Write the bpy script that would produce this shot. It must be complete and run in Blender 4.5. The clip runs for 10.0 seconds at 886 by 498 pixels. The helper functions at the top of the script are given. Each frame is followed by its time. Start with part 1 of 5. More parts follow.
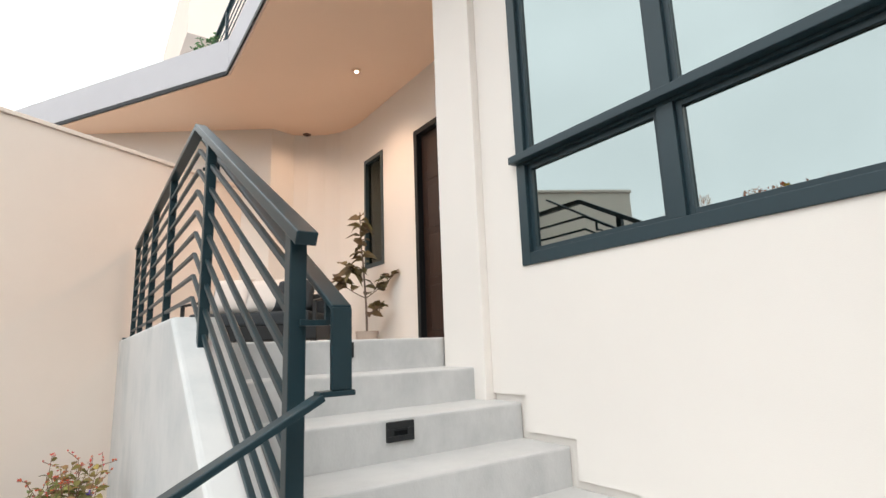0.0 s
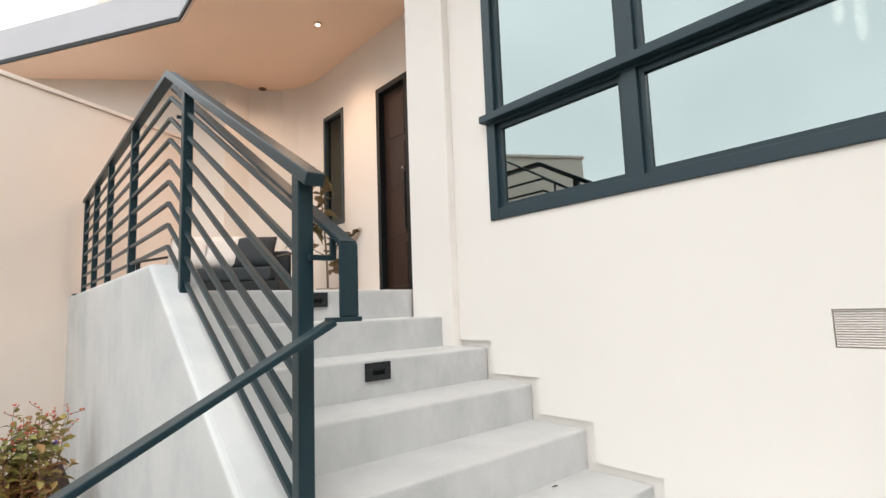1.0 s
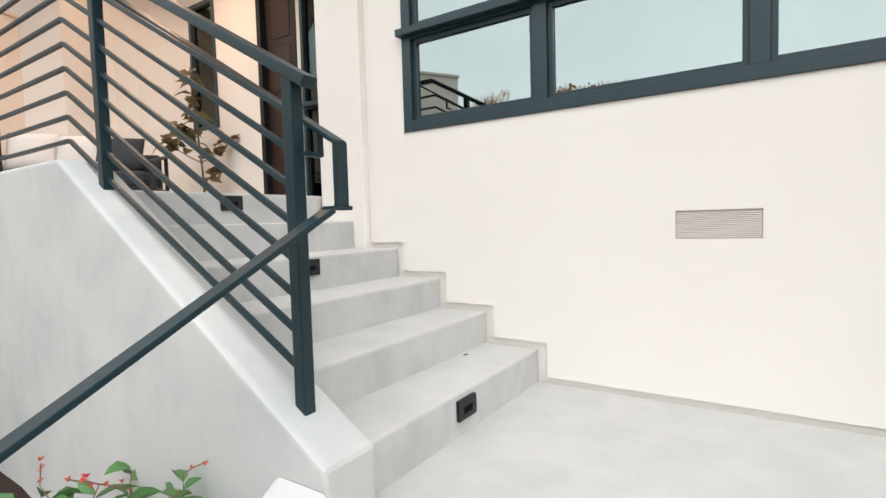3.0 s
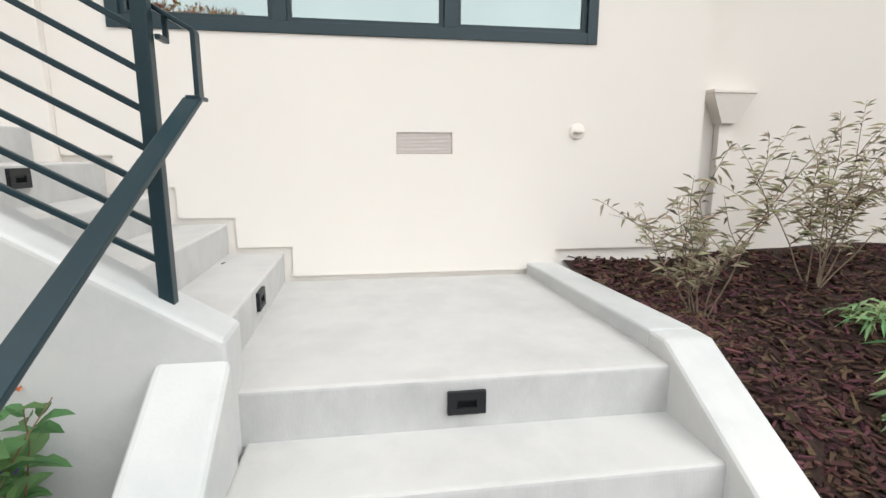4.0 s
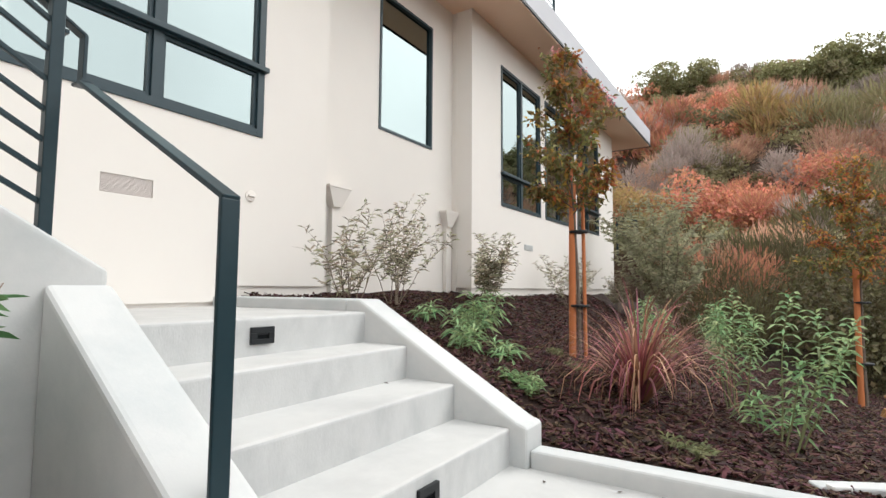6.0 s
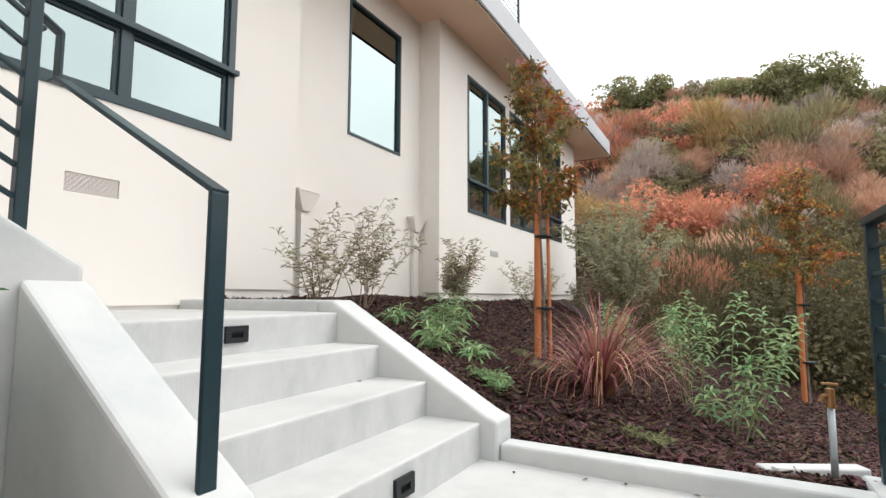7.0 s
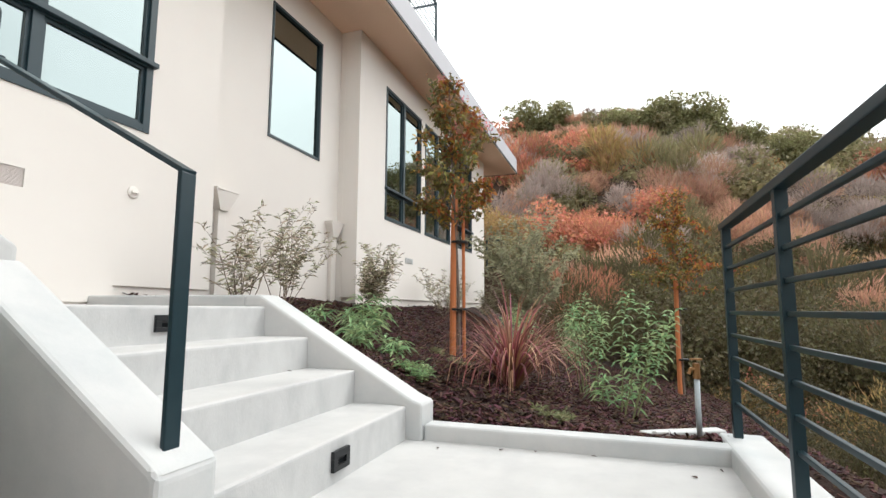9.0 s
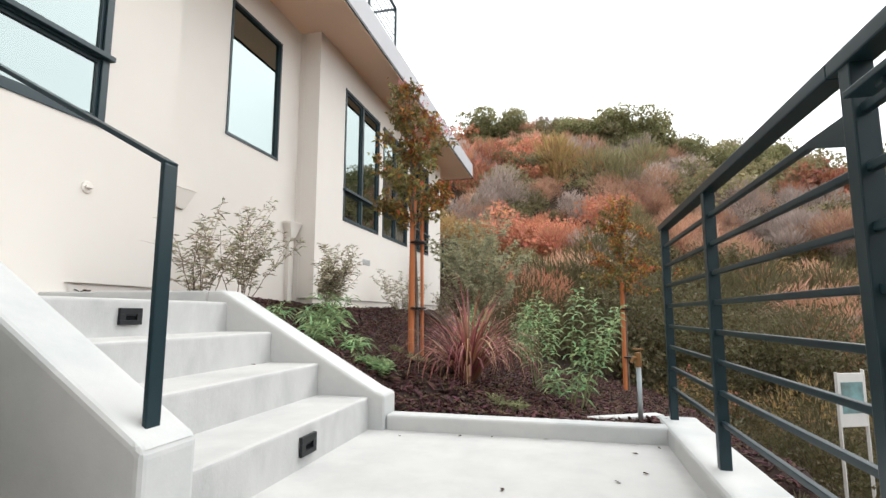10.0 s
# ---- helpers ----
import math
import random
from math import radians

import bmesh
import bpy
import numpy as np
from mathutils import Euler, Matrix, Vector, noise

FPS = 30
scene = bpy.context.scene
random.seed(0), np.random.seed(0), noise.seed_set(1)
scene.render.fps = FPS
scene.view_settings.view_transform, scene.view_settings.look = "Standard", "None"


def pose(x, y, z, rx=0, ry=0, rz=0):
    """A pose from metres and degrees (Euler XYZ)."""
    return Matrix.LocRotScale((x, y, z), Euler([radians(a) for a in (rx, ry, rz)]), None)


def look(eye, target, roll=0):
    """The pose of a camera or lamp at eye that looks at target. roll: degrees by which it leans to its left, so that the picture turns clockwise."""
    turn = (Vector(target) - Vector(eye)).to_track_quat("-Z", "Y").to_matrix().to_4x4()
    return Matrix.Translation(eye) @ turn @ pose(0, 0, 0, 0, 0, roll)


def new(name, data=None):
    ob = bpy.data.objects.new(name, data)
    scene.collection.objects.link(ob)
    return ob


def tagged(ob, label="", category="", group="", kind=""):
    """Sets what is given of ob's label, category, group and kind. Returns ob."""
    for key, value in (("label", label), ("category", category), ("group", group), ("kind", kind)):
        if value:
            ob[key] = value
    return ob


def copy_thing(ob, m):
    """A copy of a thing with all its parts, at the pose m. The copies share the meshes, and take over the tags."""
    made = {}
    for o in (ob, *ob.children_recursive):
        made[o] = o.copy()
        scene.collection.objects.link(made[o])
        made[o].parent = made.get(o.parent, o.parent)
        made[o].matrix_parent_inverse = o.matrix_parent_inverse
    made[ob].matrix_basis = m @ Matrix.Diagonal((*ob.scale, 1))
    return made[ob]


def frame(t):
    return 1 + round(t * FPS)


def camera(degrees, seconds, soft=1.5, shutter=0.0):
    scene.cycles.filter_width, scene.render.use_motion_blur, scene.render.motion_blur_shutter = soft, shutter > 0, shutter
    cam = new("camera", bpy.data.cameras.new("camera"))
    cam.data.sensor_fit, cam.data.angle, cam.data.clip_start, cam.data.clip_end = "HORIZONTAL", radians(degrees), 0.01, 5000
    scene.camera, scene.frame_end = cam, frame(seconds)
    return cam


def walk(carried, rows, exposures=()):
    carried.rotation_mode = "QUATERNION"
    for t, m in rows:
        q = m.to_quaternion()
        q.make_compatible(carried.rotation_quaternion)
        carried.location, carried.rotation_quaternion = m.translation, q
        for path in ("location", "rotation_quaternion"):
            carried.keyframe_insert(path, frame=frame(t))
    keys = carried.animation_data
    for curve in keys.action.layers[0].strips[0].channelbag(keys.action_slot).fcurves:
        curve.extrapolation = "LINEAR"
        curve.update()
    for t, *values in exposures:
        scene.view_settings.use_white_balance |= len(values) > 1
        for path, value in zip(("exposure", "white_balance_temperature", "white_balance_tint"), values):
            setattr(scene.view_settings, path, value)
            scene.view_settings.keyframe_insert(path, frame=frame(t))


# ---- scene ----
EXPOSURE = 0.60
cam = camera(81.9, 10.0)
PATH = [
    (0, (0.021, -0.091, 0.993), (1.155, 1.514, 1.365), -2.1),
    (0.5, (-0.048, -0.104, 0.959), (1.155, 1.464, 1.265), -2.1),
    (1, (-0.145, -0.116, 0.918), (1.15, 1.39, 1.147), -2.1),
    (1.5, (-0.225, -0.135, 0.899), (1.146, 1.314, 1.046), -1.9),
    (2, (-0.339, -0.141, 0.88), (1.129, 1.216, 0.937), -2.0),
    (2.2, (-0.382, -0.134, 0.877), (1.121, 1.184, 0.898), -1.9),
    (3.3, (-0.709, 0.0, 0.84), (1.045, 0.94, 0.646), -1.6),
    (3.5, (-0.837, 0.071, 0.826), (1.002, 0.816, 0.57), -1.6),
    (4, (-1.149, 0.522, 0.741), (0.796, 0.225, 0.377), 0.2),
    (4.5, (-1.412, 0.986, 0.564), (0.317, 0.005, 0.35), 0.4),
    (5, (-1.602, 1.519, 0.294), (-0.219, 0.075, 0.346), -0.0),
    (5.5, (-1.653, 1.738, 0.188), (-0.47, 0.131, 0.318), 0.2),
    (7, (-1.666, 1.915, 0.1), (-0.703, 0.173, 0.285), 0.2),
    (7.5, (-1.669, 1.972, 0.077), (-0.778, 0.193, 0.273), 0.2),
    (8, (-1.664, 2.035, 0.046), (-0.861, 0.215, 0.258), 0.2),
    (8.5, (-1.657, 2.086, 0.017), (-0.932, 0.235, 0.24), 0.2),
    (9, (-1.655, 2.155, -0.016), (-1.019, 0.274, 0.22), 0.2),
    (9.5, (-1.65, 2.215, -0.046), (-1.095, 0.309, 0.2), 0.1),
    (10, (-1.653, 2.295, -0.073), (-1.187, 0.366, 0.18), 0.1),
]
walk(cam, [(t, look(eye, target, roll)) for t, eye, target, roll in PATH], exposures=[(0.0, EXPOSURE), (5.0, EXPOSURE), (7.0, EXPOSURE + 0.06), (10.0, EXPOSURE + 0.06)])

# ---- sky, sun, exposure ----
scene.view_settings.exposure = EXPOSURE
world = bpy.data.worlds.new("overcast_sky")
scene.world = world
world.use_nodes = True
wn, wl = world.node_tree.nodes, world.node_tree.links
wn.clear()
w_out, w_bg = wn.new("ShaderNodeOutputWorld"), wn.new("ShaderNodeBackground")
w_sky, w_mix, w_hsv = wn.new("ShaderNodeTexSky"), wn.new("ShaderNodeMixRGB"), wn.new("ShaderNodeHueSaturation")
SUN_ELEV, SUN_AZ = radians(48), radians(214)
w_sky.sky_type, w_sky.sun_disc = "NISHITA", False
w_sky.sun_elevation, w_sky.sun_rotation, w_sky.dust_density = SUN_ELEV, SUN_AZ, 4.0
w_hsv.inputs["Saturation"].default_value = 0.25
w_mix.inputs["Fac"].default_value = 0.82
w_mix.inputs["Color2"].default_value = (9.6, 10.0, 10.1, 1)
w_bg.inputs["Strength"].default_value = 0.158
w_geo, w_noise, w_range, w_mul = wn.new("ShaderNodeTexCoord"), wn.new("ShaderNodeTexNoise"), wn.new("ShaderNodeMapRange"), wn.new("ShaderNodeMixRGB")
w_noise.inputs["Scale"].default_value, w_noise.inputs["Detail"].default_value = 2.2, 7.0
w_range.inputs["From Min"].default_value, w_range.inputs["From Max"].default_value = 0.3, 0.7
w_range.inputs["To Min"].default_value, w_range.inputs["To Max"].default_value = 0.84, 1.08
w_mul.blend_type, w_mul.inputs["Fac"].default_value = "MULTIPLY", 1.0
wl.new(w_geo.outputs["Generated"], w_noise.inputs["Vector"])
wl.new(w_noise.outputs["Fac"], w_range.inputs["Value"])
wl.new(w_sky.outputs[0], w_hsv.inputs["Color"])
wl.new(w_hsv.outputs[0], w_mix.inputs["Color1"])
wl.new(w_mix.outputs[0], w_mul.inputs["Color1"])
wl.new(w_range.outputs[0], w_mul.inputs["Color2"])
wl.new(w_mul.outputs[0], w_bg.inputs["Color"])
wl.new(w_bg.outputs[0], w_out.inputs["Surface"])

sun = new("sun", bpy.data.lights.new("sun", "SUN"))
sun.data.energy, sun.data.angle, sun.data.color = 0.65, radians(40), (1.0, 0.975, 0.94)
sun_dir = Vector((math.sin(SUN_AZ) * math.cos(SUN_ELEV), math.cos(SUN_AZ) * math.cos(SUN_ELEV), math.sin(SUN_ELEV)))
sun.matrix_world = look(sun_dir * 40, (0, 0, 0))


# ---- materials ----
def mat(name, color, color2=None, rough=0.8, metal=0.0, scale=6.0, amount=0.5, bump=0.15, bump_scale=120.0, stain=None,
        stain_scale=0.9, spec=0.3, island=0.0, rand=0.0, detail=6.0, bump_dist=0.004, stretch=(1, 1, 1)):
    """A procedural surface: two scales of colour variation and a fine relief, in metres."""
    m = bpy.data.materials.new(name)
    m.use_nodes = True
    n, l = m.node_tree.nodes, m.node_tree.links
    p = n["Principled BSDF"]
    p.inputs["Roughness"].default_value, p.inputs["Metallic"].default_value = rough, metal
    p.inputs["Specular IOR Level"].default_value = spec
    geo = n.new("ShaderNodeNewGeometry")
    mapping = n.new("ShaderNodeMapping")
    mapping.inputs["Scale"].default_value = stretch
    l.new(geo.outputs["Position"], mapping.inputs["Vector"])
    n1 = n.new("ShaderNodeTexNoise")
    n1.inputs["Scale"].default_value, n1.inputs["Detail"].default_value = scale, detail
    l.new(mapping.outputs[0], n1.inputs["Vector"])
    ramp = n.new("ShaderNodeValToRGB")
    ramp.color_ramp.elements[0].position, ramp.color_ramp.elements[1].position = 0.5 - 0.25, 0.5 + 0.25
    l.new(n1.outputs["Fac"], ramp.inputs["Fac"])
    mix = n.new("ShaderNodeMixRGB")
    c2 = color2 or tuple(c * 0.8 for c in color)
    mix.inputs["Color1"].default_value, mix.inputs["Color2"].default_value = (*color, 1), (*c2, 1)
    mul = n.new("ShaderNodeMath")
    mul.operation = "MULTIPLY"
    mul.inputs[1].default_value = amount
    l.new(ramp.outputs["Color"], mul.inputs[0])
    l.new(mul.outputs[0], mix.inputs["Fac"])
    out = mix.outputs["Color"]
    if stain:
        n2 = n.new("ShaderNodeTexNoise")
        n2.inputs["Scale"].default_value, n2.inputs["Detail"].default_value = stain_scale, 8.0
        n2.inputs["Roughness"].default_value = 0.65
        l.new(mapping.outputs[0], n2.inputs["Vector"])
        r2 = n.new("ShaderNodeValToRGB")
        r2.color_ramp.elements[0].position, r2.color_ramp.elements[1].position = 0.45, 0.75
        l.new(n2.outputs["Fac"], r2.inputs["Fac"])
        m2 = n.new("ShaderNodeMixRGB")
        m2.inputs["Color2"].default_value = (*stain, 1)
        l.new(r2.outputs["Color"], m2.inputs["Fac"])
        l.new(out, m2.inputs["Color1"])
        out = m2.outputs["Color"]
    if island or rand:
        src = geo.outputs["Random Per Island"]
        if rand:
            info = n.new("ShaderNodeObjectInfo")
            src = info.outputs["Random"]
        hsv = n.new("ShaderNodeHueSaturation")
        amt = island or rand
        mr = n.new("ShaderNodeMapRange")
        mr.inputs["To Min"].default_value, mr.inputs["To Max"].default_value = 1 - amt, 1 + amt
        l.new(src, mr.inputs["Value"])
        l.new(mr.outputs[0], hsv.inputs["Value"])
        mr2 = n.new("ShaderNodeMapRange")
        mr2.inputs["To Min"].default_value, mr2.inputs["To Max"].default_value = 0.5 - amt * 0.09, 0.5 + amt * 0.09
        wr = n.new("ShaderNodeMath")
        wr.operation = "FRACT"
        mm = n.new("ShaderNodeMath")
        mm.operation = "MULTIPLY"
        mm.inputs[1].default_value = 7.31
        l.new(src, mm.inputs[0])
        l.new(mm.outputs[0], wr.inputs[0])
        l.new(wr.outputs[0], mr2.inputs["Value"])
        l.new(mr2.outputs[0], hsv.inputs["Hue"])
        l.new(out, hsv.inputs["Color"])
        out = hsv.outputs["Color"]
    l.new(out, p.inputs["Base Color"])
    if bump:
        nb = n.new("ShaderNodeTexNoise")
        nb.inputs["Scale"].default_value, nb.inputs["Detail"].default_value = bump_scale, 5.0
        l.new(mapping.outputs[0], nb.inputs["Vector"])
        bp = n.new("ShaderNodeBump")
        bp.inputs["Strength"].default_value, bp.inputs["Distance"].default_value = bump, bump_dist
        l.new(nb.outputs["Fac"], bp.inputs["Height"])
        l.new(bp.outputs["Normal"], p.inputs["Normal"])
    return m


def leaf_mat(name, color, color2, amt=0.35, trans=0.35):
    """A leaf: colour by leaf and by plant, a little light through it."""
    m = mat(name, color, color2, rough=0.55, scale=3.0, amount=1.0, bump=0, island=amt, spec=0.25)
    n, l = m.node_tree.nodes, m.node_tree.links
    p, o = n["Principled BSDF"], n["Material Output"]
    tone, plus, vary = n.new("ShaderNodeAttribute"), n.new("ShaderNodeMath"), n.new("ShaderNodeHueSaturation")
    tone.attribute_name = "tone"
    plus.inputs[1].default_value = 1.0
    l.new(tone.outputs["Fac"], plus.inputs[0])
    l.new(plus.outputs[0], vary.inputs["Value"])
    l.new(p.inputs["Base Color"].links[0].from_socket, vary.inputs["Color"])
    l.new(vary.outputs["Color"], p.inputs["Base Color"])
    tr, mx = n.new("ShaderNodeBsdfTranslucent"), n.new("ShaderNodeMixShader")
    mx.inputs["Fac"].default_value = trans
    l.new(p.inputs["Base Color"].links[0].from_socket, tr.inputs["Color"])
    l.new(p.outputs[0], mx.inputs[1])
    l.new(tr.outputs[0], mx.inputs[2])
    l.new(mx.outputs[0], o.inputs["Surface"])
    return m


def glass_mat(name, tint, fac):
    """Coated solar glass: part mirror, part tinted see-through."""
    m = bpy.data.materials.new(name)
    m.use_nodes = True
    n, l = m.node_tree.nodes, m.node_tree.links
    n.remove(n["Principled BSDF"])
    gl, tr, mx, fr = n.new("ShaderNodeBsdfGlossy"), n.new("ShaderNodeBsdfTransparent"), n.new("ShaderNodeMixShader"), n.new("ShaderNodeFresnel")
    gl.inputs["Roughness"].default_value = 0.012
    gl.inputs["Color"].default_value = (0.40, 0.46, 0.455, 1)
    tr.inputs["Color"].default_value = (*tint, 1)
    fr.inputs["IOR"].default_value = 1.5
    add = n.new("ShaderNodeMath")
    add.inputs[1].default_value = fac
    add.use_clamp = True
    l.new(fr.outputs[0], add.inputs[0])
    nz = n.new("ShaderNodeTexNoise")
    nz.inputs["Scale"].default_value = 1.1
    bp = n.new("ShaderNodeBump")
    bp.inputs["Strength"].default_value, bp.inputs["Distance"].default_value = 0.02, 0.05
    geo = n.new("ShaderNodeNewGeometry")
    l.new(geo.outputs["Position"], nz.inputs["Vector"])
    l.new(nz.outputs["Fac"], bp.inputs["Height"])
    l.new(bp.outputs["Normal"], gl.inputs["Normal"])
    l.new(add.outputs[0], mx.inputs["Fac"])
    l.new(tr.outputs[0], mx.inputs[1])
    l.new(gl.outputs[0], mx.inputs[2])
    l.new(mx.outputs[0], n["Material Output"].inputs["Surface"])
    return m


def glow_mat(name, color, strength):
    m = bpy.data.materials.new(name)
    m.use_nodes = True
    p = m.node_tree.nodes["Principled BSDF"]
    p.inputs["Base Color"].default_value = (*color, 1)
    p.inputs["Emission Color"].default_value = (*color, 1)
    p.inputs["Emission Strength"].default_value = strength
    return m


STUCCO = mat("stucco_cream", (0.785, 0.742, 0.695), (0.75, 0.705, 0.655), rough=0.92, scale=2.0, amount=0.6, bump=0.25, bump_scale=260, bump_dist=0.002, stain=(0.765, 0.722, 0.68), stain_scale=0.5)
STUCCO_BEIGE = mat("stucco_beige", (0.83, 0.735, 0.655), (0.795, 0.70, 0.62), rough=0.92, scale=3.0, amount=0.7, bump=0.3, bump_scale=260, bump_dist=0.002, stain=(0.80, 0.705, 0.625), stain_scale=0.6)
SOFFIT = mat("soffit_tan", (0.90, 0.66, 0.50), (0.86, 0.62, 0.46), rough=0.9, scale=1.2, amount=0.6, bump=0.15, bump_scale=200, bump_dist=0.002)
FASCIA = mat("fascia_grey", (0.50, 0.50, 0.53), (0.46, 0.46, 0.49), rough=0.6, scale=4.0, amount=0.5, bump=0.05, stain=(0.47, 0.47, 0.50))
CONCRETE = mat("concrete_broomed", (0.54, 0.533, 0.518), (0.465, 0.46, 0.45), rough=0.85, scale=7.0, amount=0.55, bump=0.25, bump_scale=180, bump_dist=0.003, stain=(0.44, 0.437, 0.43), stain_scale=2.4)
CONCRETE_WALL = mat("concrete_smooth", (0.57, 0.57, 0.56), (0.50, 0.503, 0.50), rough=0.82, scale=3.0, amount=0.6, bump=0.15, bump_scale=90, bump_dist=0.003, stain=(0.42, 0.445, 0.45), stain_scale=1.8)
RISER = mat("concrete_riser", (0.535, 0.535, 0.528), (0.465, 0.467, 0.462), rough=0.85, scale=10.0, amount=0.9, bump=0.3, bump_scale=120, bump_dist=0.003, stain=(0.395, 0.40, 0.40), stain_scale=4.2, stretch=(1, 1, 0.55))
METAL = mat("painted_steel", (0.010, 0.027, 0.035), (0.014, 0.034, 0.043), rough=0.36, scale=30, amount=0.5, bump=0.05, bump_scale=300, bump_dist=0.001, spec=0.3)
FRAME = mat("window_frame_paint", (0.014, 0.034, 0.044), (0.018, 0.040, 0.051), rough=0.42, scale=20, amount=0.5, bump=0.03, spec=0.45)
BLACK = mat("black_plastic", (0.012, 0.014, 0.016), rough=0.5, bump=0.03)
GLASS = glass_mat("coated_glass", (0.30, 0.32, 0.31), 0.70)
GLASS_DARK = glass_mat("clear_glass", (0.55, 0.52, 0.48), 0.10)
DOOR_WOOD = mat("door_walnut", (0.040, 0.020, 0.014), (0.022, 0.011, 0.008), rough=0.4, scale=6, amount=1.0, bump=0.1, bump_scale=60, stretch=(6, 6, 0.5), spec=0.4)
MULCH = mat("mulch_soil", (0.046, 0.024, 0.019), (0.022, 0.013, 0.010), rough=0.95, scale=40, amount=1.0, bump=0.8, bump_scale=60, bump_dist=0.02)
CHIP = mat("bark_chip", (0.088, 0.040, 0.032), (0.030, 0.015, 0.012), rough=0.9, scale=60, amount=0.8, bump=0, island=0.75)
SOIL = mat("hill_soil", (0.085, 0.055, 0.038), (0.045, 0.032, 0.022), rough=0.95, scale=0.8, amount=1.0, bump=0.6, bump_scale=4, bump_dist=0.2, stain=(0.10, 0.060, 0.040), stain_scale=0.15)
INTERIOR = mat("interior_paint", (0.75, 0.73, 0.70), rough=0.9, scale=1, bump=0)
STAKE = mat("stake_wood", (0.56, 0.19, 0.07), (0.42, 0.14, 0.055), rough=0.75, scale=14, amount=0.8, bump=0.2, bump_scale=60, stretch=(4, 4, 0.5))
BARK = mat("bark_grey", (0.20, 0.16, 0.13), (0.11, 0.085, 0.07), rough=0.9, scale=30, amount=0.9, bump=0.5, bump_scale=60)
TWIG = mat("twig_tan", (0.26, 0.20, 0.15), (0.16, 0.12, 0.09), rough=0.85, scale=30, amount=0.8, bump=0)
GALV = mat("galvanised_pipe", (0.45, 0.50, 0.52), (0.38, 0.42, 0.44), rough=0.45, metal=0.6, scale=30, bump=0.05)
BRASS = mat("brass", (0.36, 0.20, 0.09), (0.25, 0.14, 0.06), rough=0.4, metal=0.9, scale=30, bump=0.05)
WHITE = mat("white_plastic", (0.78, 0.77, 0.75), rough=0.5, scale=5, bump=0)
SOFA_DARK = mat("sofa_cushion", (0.030, 0.036, 0.042), (0.045, 0.052, 0.058), rough=0.9, scale=60, bump=0.3, bump_scale=400)
SOFA_LIGHT = mat("pale_cushion", (0.62, 0.58, 0.55), (0.56, 0.52, 0.49), rough=0.95, scale=40, bump=0.3, bump_scale=400)
POT = mat("plant_pot", (0.50, 0.42, 0.36), (0.42, 0.35, 0.3), rough=0.8, scale=12, bump=0.2)
GLOW = glow_mat("lamp_glow", (1.0, 0.90, 0.74), 14.0)


# ---- mesh helpers ----
def link(name, bm, material, parent=None, label="", smooth=False):
    """Links a bmesh as one mesh object, under a thing or a part if one is given."""
    me = bpy.data.meshes.new(name)
    bmesh.ops.recalc_face_normals(bm, faces=bm.faces)
    bm.to_mesh(me)
    bm.free()
    me.materials.append(material)
    if smooth:
        for f in me.polygons:
            f.use_smooth = True
    ob = new(name, me)
    if parent:
        ob.parent = parent
    if label:
        ob["label"] = label
    return ob


def part(name, bm, material, parent, label="", smooth=False):
    return link(name, bm, material, parent, label, smooth)


def thing(name, label, category, group="", kind="", at=None):
    e = new(name)
    e.empty_display_size = 0.1
    if at is not None:
        e.matrix_basis = at
    return tagged(e, label, category, group, kind)


def add_box(bm, x0, x1, y0, y1, z0, z1, bevel=0.0, m=None):
    t = bmesh.new()
    v = [t.verts.new((x, y, z)) for z in (z0, z1) for y in (y0, y1) for x in (x0, x1)]
    for q in ((0, 2, 3, 1), (4, 5, 7, 6), (0, 1, 5, 4), (2, 6, 7, 3), (0, 4, 6, 2), (1, 3, 7, 5)):
        t.faces.new([v[i] for i in q])
    return merge(bm, t, bevel, m)


def merge(bm, t, bevel=0.0, m=None):
    if bevel:
        bmesh.ops.bevel(t, geom=list(t.edges), offset=bevel, segments=3 if bevel > 0.011 else 2, affect="EDGES", profile=0.6)
    if m is not None:
        bmesh.ops.transform(t, matrix=m, verts=t.verts)
    me = bpy.data.meshes.new("tmp")
    t.to_mesh(me)
    t.free()
    bm.from_mesh(me)
    bpy.data.meshes.remove(me)
    return bm


def box(x0, x1, y0, y1, z0, z1, bevel=0.0):
    return add_box(bmesh.new(), x0, x1, y0, y1, z0, z1, bevel)


def add_prism(bm, outline, axis, a, b, bevel=0.0):
    """A flat outline swept along an axis. axis x: outline in (y, z); y: (x, z); z: (x, y)."""
    t = bmesh.new()
    put3 = {"x": lambda p, d: (d, p[0], p[1]), "y": lambda p, d: (p[0], d, p[1]), "z": lambda p, d: (p[0], p[1], d)}[axis]
    lo, hi = [t.verts.new(put3(p, a)) for p in outline], [t.verts.new(put3(p, b)) for p in outline]
    t.faces.new(lo)
    t.faces.new(list(reversed(hi)))
    k = len(outline)
    for i in range(k):
        t.faces.new((lo[i], hi[i], hi[(i + 1) % k], lo[(i + 1) % k]))
    bmesh.ops.recalc_face_normals(t, faces=t.faces)
    return merge(bm, t, bevel)


def prism(outline, axis, a, b, bevel=0.0):
    return add_prism(bmesh.new(), outline, axis, a, b, bevel)


